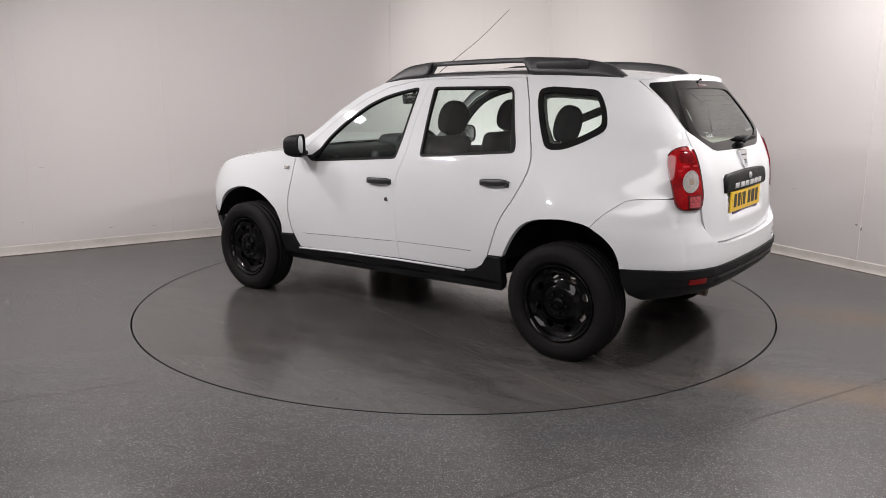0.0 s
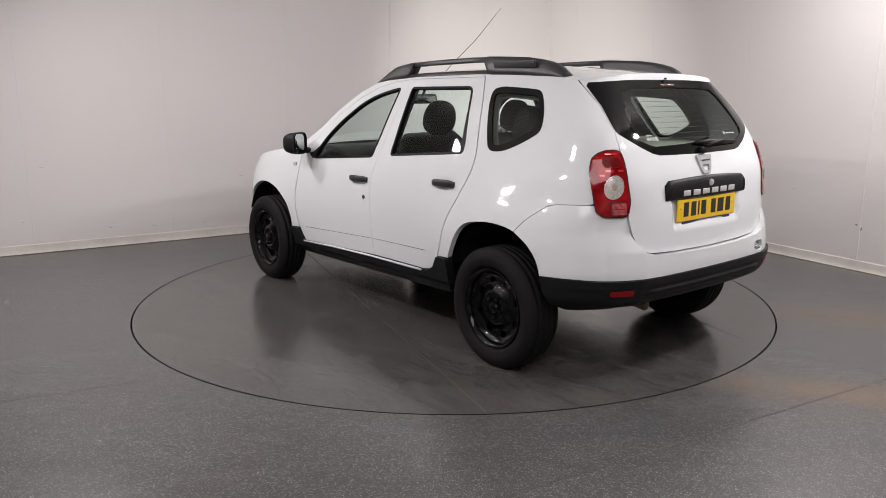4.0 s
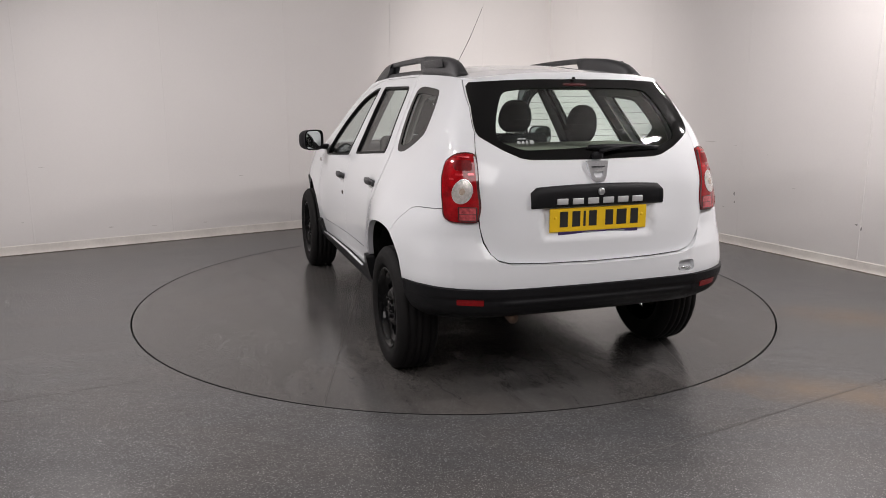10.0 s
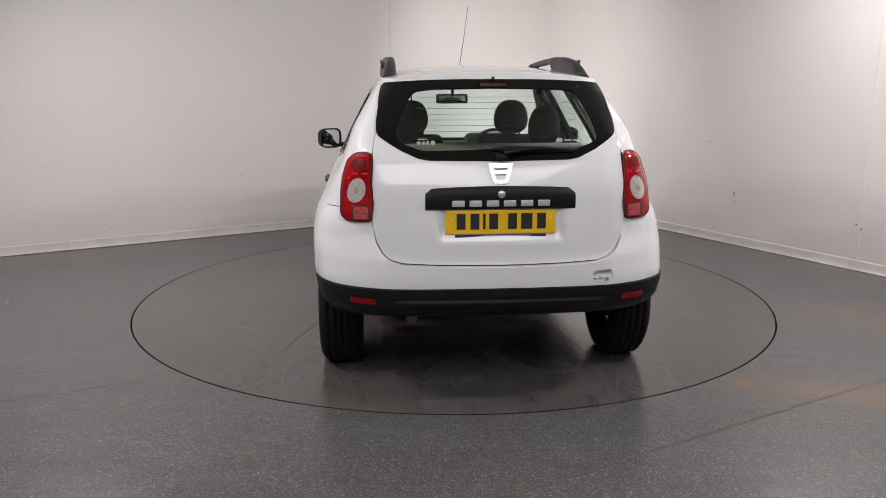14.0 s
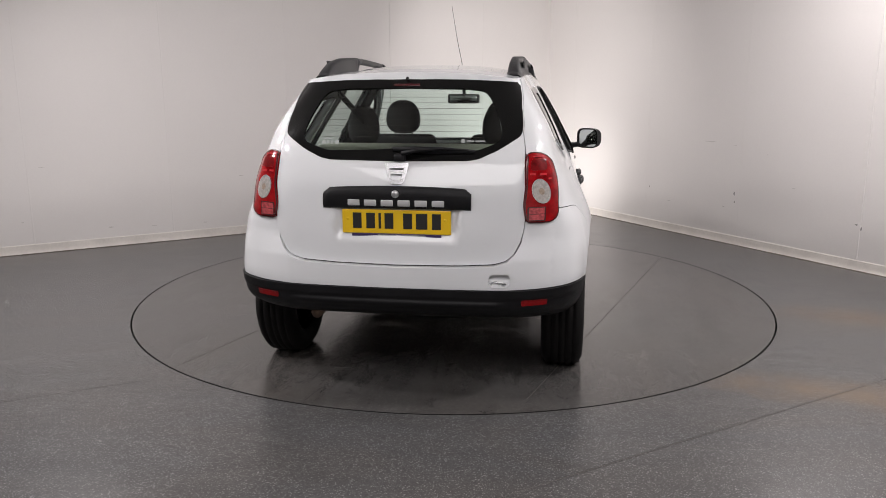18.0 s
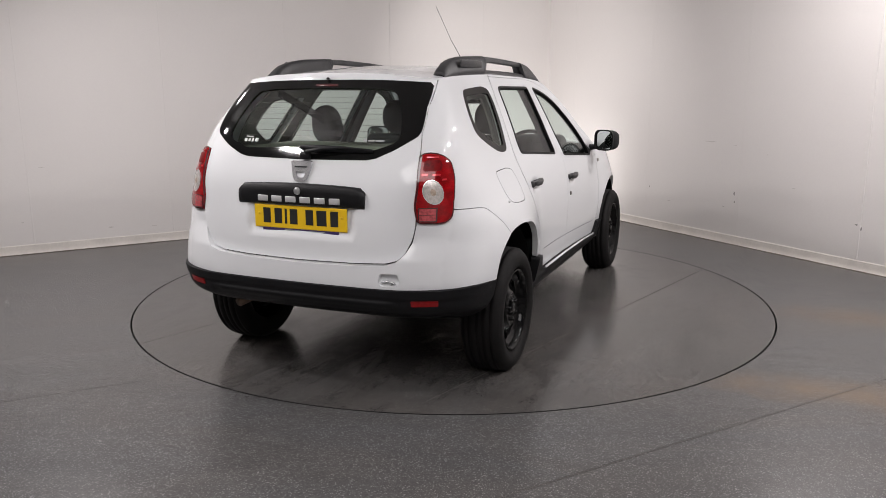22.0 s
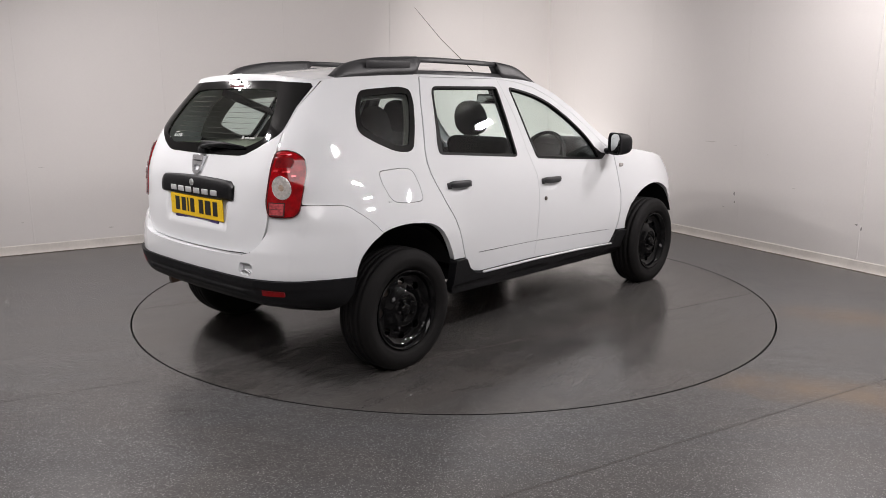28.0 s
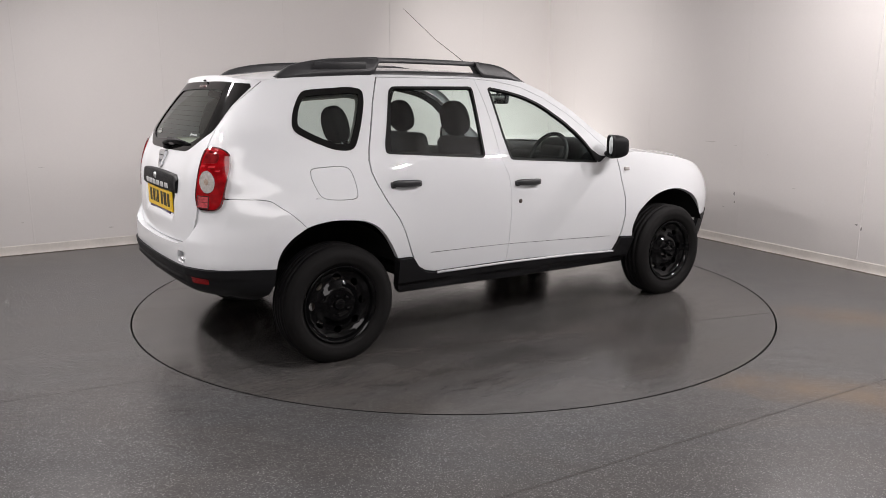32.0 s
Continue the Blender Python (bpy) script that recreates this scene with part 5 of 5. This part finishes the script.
for right in (False, True):
    mm = mirror if right else (lambda q: q)
    o = S_((.90, .40), (.86, .55), (.90, .66), (.98, .75), (.96, 1.02), (.60, 1.0), (.35, 1.03), (-.17, 1.04), (-.36, 1.06), (-1.04, 1.11), (-1.23, 1.14), (-1.45, 1.18), (-1.62, 1.24), (-1.70, 1.10), (-1.72, .90), (-1.62, .80), (-1.40, .83), (-1.20, .80), (-1.09, .73), (-1.0, .58), (-1.0, .42))
    part("inner_panel", skin(sheet(None, .035), mm(o), [], .06, 0.0), DARK, car)
    hole = inset(dense(rounded(S_(*Q_WIN)), .02), .034)
    part("pillar_trim", skin(sheet(None, .045), mm(S_((-1.02, 1.08), (-1.25, 1.10), (-1.45, 1.14), (-1.66, 1.22), (-1.62, 1.42), (-1.50, 1.525), (-1.10, 1.545), (-.93, 1.545), (-1.06, 1.30), (-1.12, 1.16))), [mm(hole)], .05, .01), TRIM_GREY, car, "grey interior pillar trim")
    for pts in ([(-.235, 1.06), (-.32, 1.06), (-.285, 1.53), (-.225, 1.53)],):
        part("centre_pillar", skin(sheet(None, .04), mm(S_(*pts)), [], .05, .03), DASH, car, "dark interior door pillar")
o = both([rp(0, 1.13), rp(.3, 1.135), rp(.5, 1.18), rp(.52, .72), rp(0, .70)])
part("tail_inner", skin(sheet(None, .04), o, [], .08, 0.0), DARK, car)


# ---- inside the car ----
bm = bmesh.new()
rows = []
for x in np.linspace(.12, -1.62, 20):
    yb = float(roof_half(x)) - .05
    rows.append([bm.verts.new((x, yb * f, float(roof_map(x, yb * f, 0.0)[2]) - .058)) for f in np.linspace(-1, 1, 11)])
for a, b in zip(rows, rows[1:]):
    for j in range(10):
        bm.faces.new((a[j], a[j + 1], b[j + 1], b[j]))
part("headliner", bm, DASH, car, "dark headliner")


def cushion(bm, cx, cy, cz, sx, sy, sz, m=None, bevel=.05):
    box(bm, cx, cy, cz, sx, sy, sz, bevel, m, 3)


def seat(name, x, y, width, heads, back_h=.60, label="dark cloth seat"):
    bm = bmesh.new()
    lean = pose(0, 0, 0, 0, -14, 0)
    cushion(bm, x, y, .62, .50, width, .16)
    cushion(bm, x - .31, y, .70 + back_h / 2, .12, width, back_h, lean)
    st = part(name, bm, CLOTH, car, label)
    for hy in heads:
        bm = bmesh.new()
        hx, hz, hw = x - .385 - .02, .70 + back_h + .115, .118 if len(heads) == 1 else .090
        rows = []
        for i in range(13):
            a = -math.pi / 2 + math.pi * i / 12
            ca, sa = abs(math.cos(a)) ** .7, math.copysign(abs(math.sin(a)) ** .9, math.sin(a))
            ring = []
            for j in range(24):
                b = 2 * math.pi * j / 24
                v = Vector((.07 * ca * math.copysign(abs(math.cos(b)) ** .7, math.cos(b)), hw * ca * (1 - .10 * sa) * math.copysign(abs(math.sin(b)) ** .7, math.sin(b)), .115 * sa))
                ring.append(bm.verts.new((lean @ v) + Vector((hx, hy, hz))))
            rows.append(ring)
        for a, b in zip(rows, rows[1:]):
            for j in range(24):
                bm.faces.new((a[j], a[(j + 1) % 24], b[(j + 1) % 24], b[j]))
        hr = part("headrest", bm, CLOTH, st, "dark cloth headrest")
        for o in (-.06, .06):
            bm = bmesh.new()
            sweep(bm, [(hx + .02, hy + o, hz - .16), (hx, hy + o, hz - .05)], .007, 8)
            part("headrest_post", bm, CHROME, hr, "thin steel post")


seat("front_seat", .14, .37, .50, [.345], .485, label="dark cloth front seat")
seat("front_seat", .14, -.37, .50, [-.35], .485, label="dark cloth front seat")
seat("rear_bench", -.757, 0, 1.22, [.394, -.394], .464, "dark cloth rear bench")

bm = bmesh.new()
box(bm, -1.575, 0, 1.175, .69, 1.16, .018, .006)
part("load_cover", bm, SHELF, car, "beige load cover behind the rear seats")
bm = bmesh.new()
a, b = Vector((-1.66, .395, 1.472)), Vector((-1.19, .375, 1.295))
d, w = (b - a).normalized(), Vector((.2, .1, .8))
w = (w - d * w.dot(d)).normalized() * .024
n = d.cross(w).normalized() * .0012
q = [a - w, a + w, b + w, b - w]
lo, hi = [bm.verts.new(p - n) for p in q], [bm.verts.new(p + n) for p in q]
bm.faces.new(lo[::-1])
bm.faces.new(hi)
for i in range(4):
    bm.faces.new((lo[i], lo[(i + 1) % 4], hi[(i + 1) % 4], hi[i]))
part("seat_belt", bm, CLOTH, car, "black belt webbing slung from the rear roof corner", smooth=False)
bm = bmesh.new()
box(bm, .88, 0, .965, .42, 1.42, .20, .08, None, 4)
box(bm, .78, -.37, 1.055, .26, .46, .16, .06, None, 4)
box(bm, .72, 0, .82, .24, .34, .42, .05, None, 3)
part("dashboard", bm, DASH, car, "dark grey dashboard")
bm = bmesh.new()
ring = [Vector((0, .185 * math.cos(t), .185 * math.sin(t))) for t in np.linspace(0, 2 * math.pi, 40, endpoint=False)]
k = len(ring)
rows = []
for i, p in enumerate(ring):
    d = (ring[(i + 1) % k] - ring[i - 1]).normalized()
    u = p.normalized()
    w = Vector((1, 0, 0))
    rows.append([bm.verts.new(p + .015 * (math.cos(a) * u + math.sin(a) * w)) for a in np.linspace(0, 2 * math.pi, 8, endpoint=False)])
for i in range(k):
    a, b = rows[i], rows[(i + 1) % k]
    for j in range(8):
        bm.faces.new((a[j], a[(j + 1) % 8], b[(j + 1) % 8], b[j]))
box(bm, .03, 0, -.01, .05, .24, .24, .03, None, 3)
box(bm, .01, 0, 0, .02, .36, .04, .008)
box(bm, .01, 0, -.09, .02, .04, .17, .008)
sw = part("steering_wheel", bm, DASH, car, "dark steering wheel")
sw.matrix_basis = pose(.54, -.37, 1.00, 0, 24, 0)
bm = bmesh.new()
box(bm, .37, .003, 1.418, .035, .245, .072, .016, pose(0, 0, 0, 0, 8, 0), 3)
sweep(bm, [(.38, 0, 1.44), (.34, 0, 1.53)], .012, 8)
rm = part("rear_view_mirror", bm, DASH, car, "black rear-view mirror")
bm = bmesh.new()
box(bm, .3505, .003, 1.416, .003, .205, .052, 0, pose(0, 0, 0, 0, 8, 0))
part("mirror_face", bm, MIRROR, rm, "mirror glass")


# ---- what turns: the table and the car on it ----
def motions():
    turn0, rate = 142.405, -3.36807
    rows_t, rows_c = [], []
    for i in range(17):
        t = 2.0 * i
        m = pose(0, 0, 0, 0, 0, turn0 + rate * t + .000279 * (t - 16) ** 2)
        rows_t.append((t, m))
        rows_c.append((t, m @ pose(.01717, -.03639, .0066)))
    walk(table, rows_t)
    walk(car, rows_c)


motions()
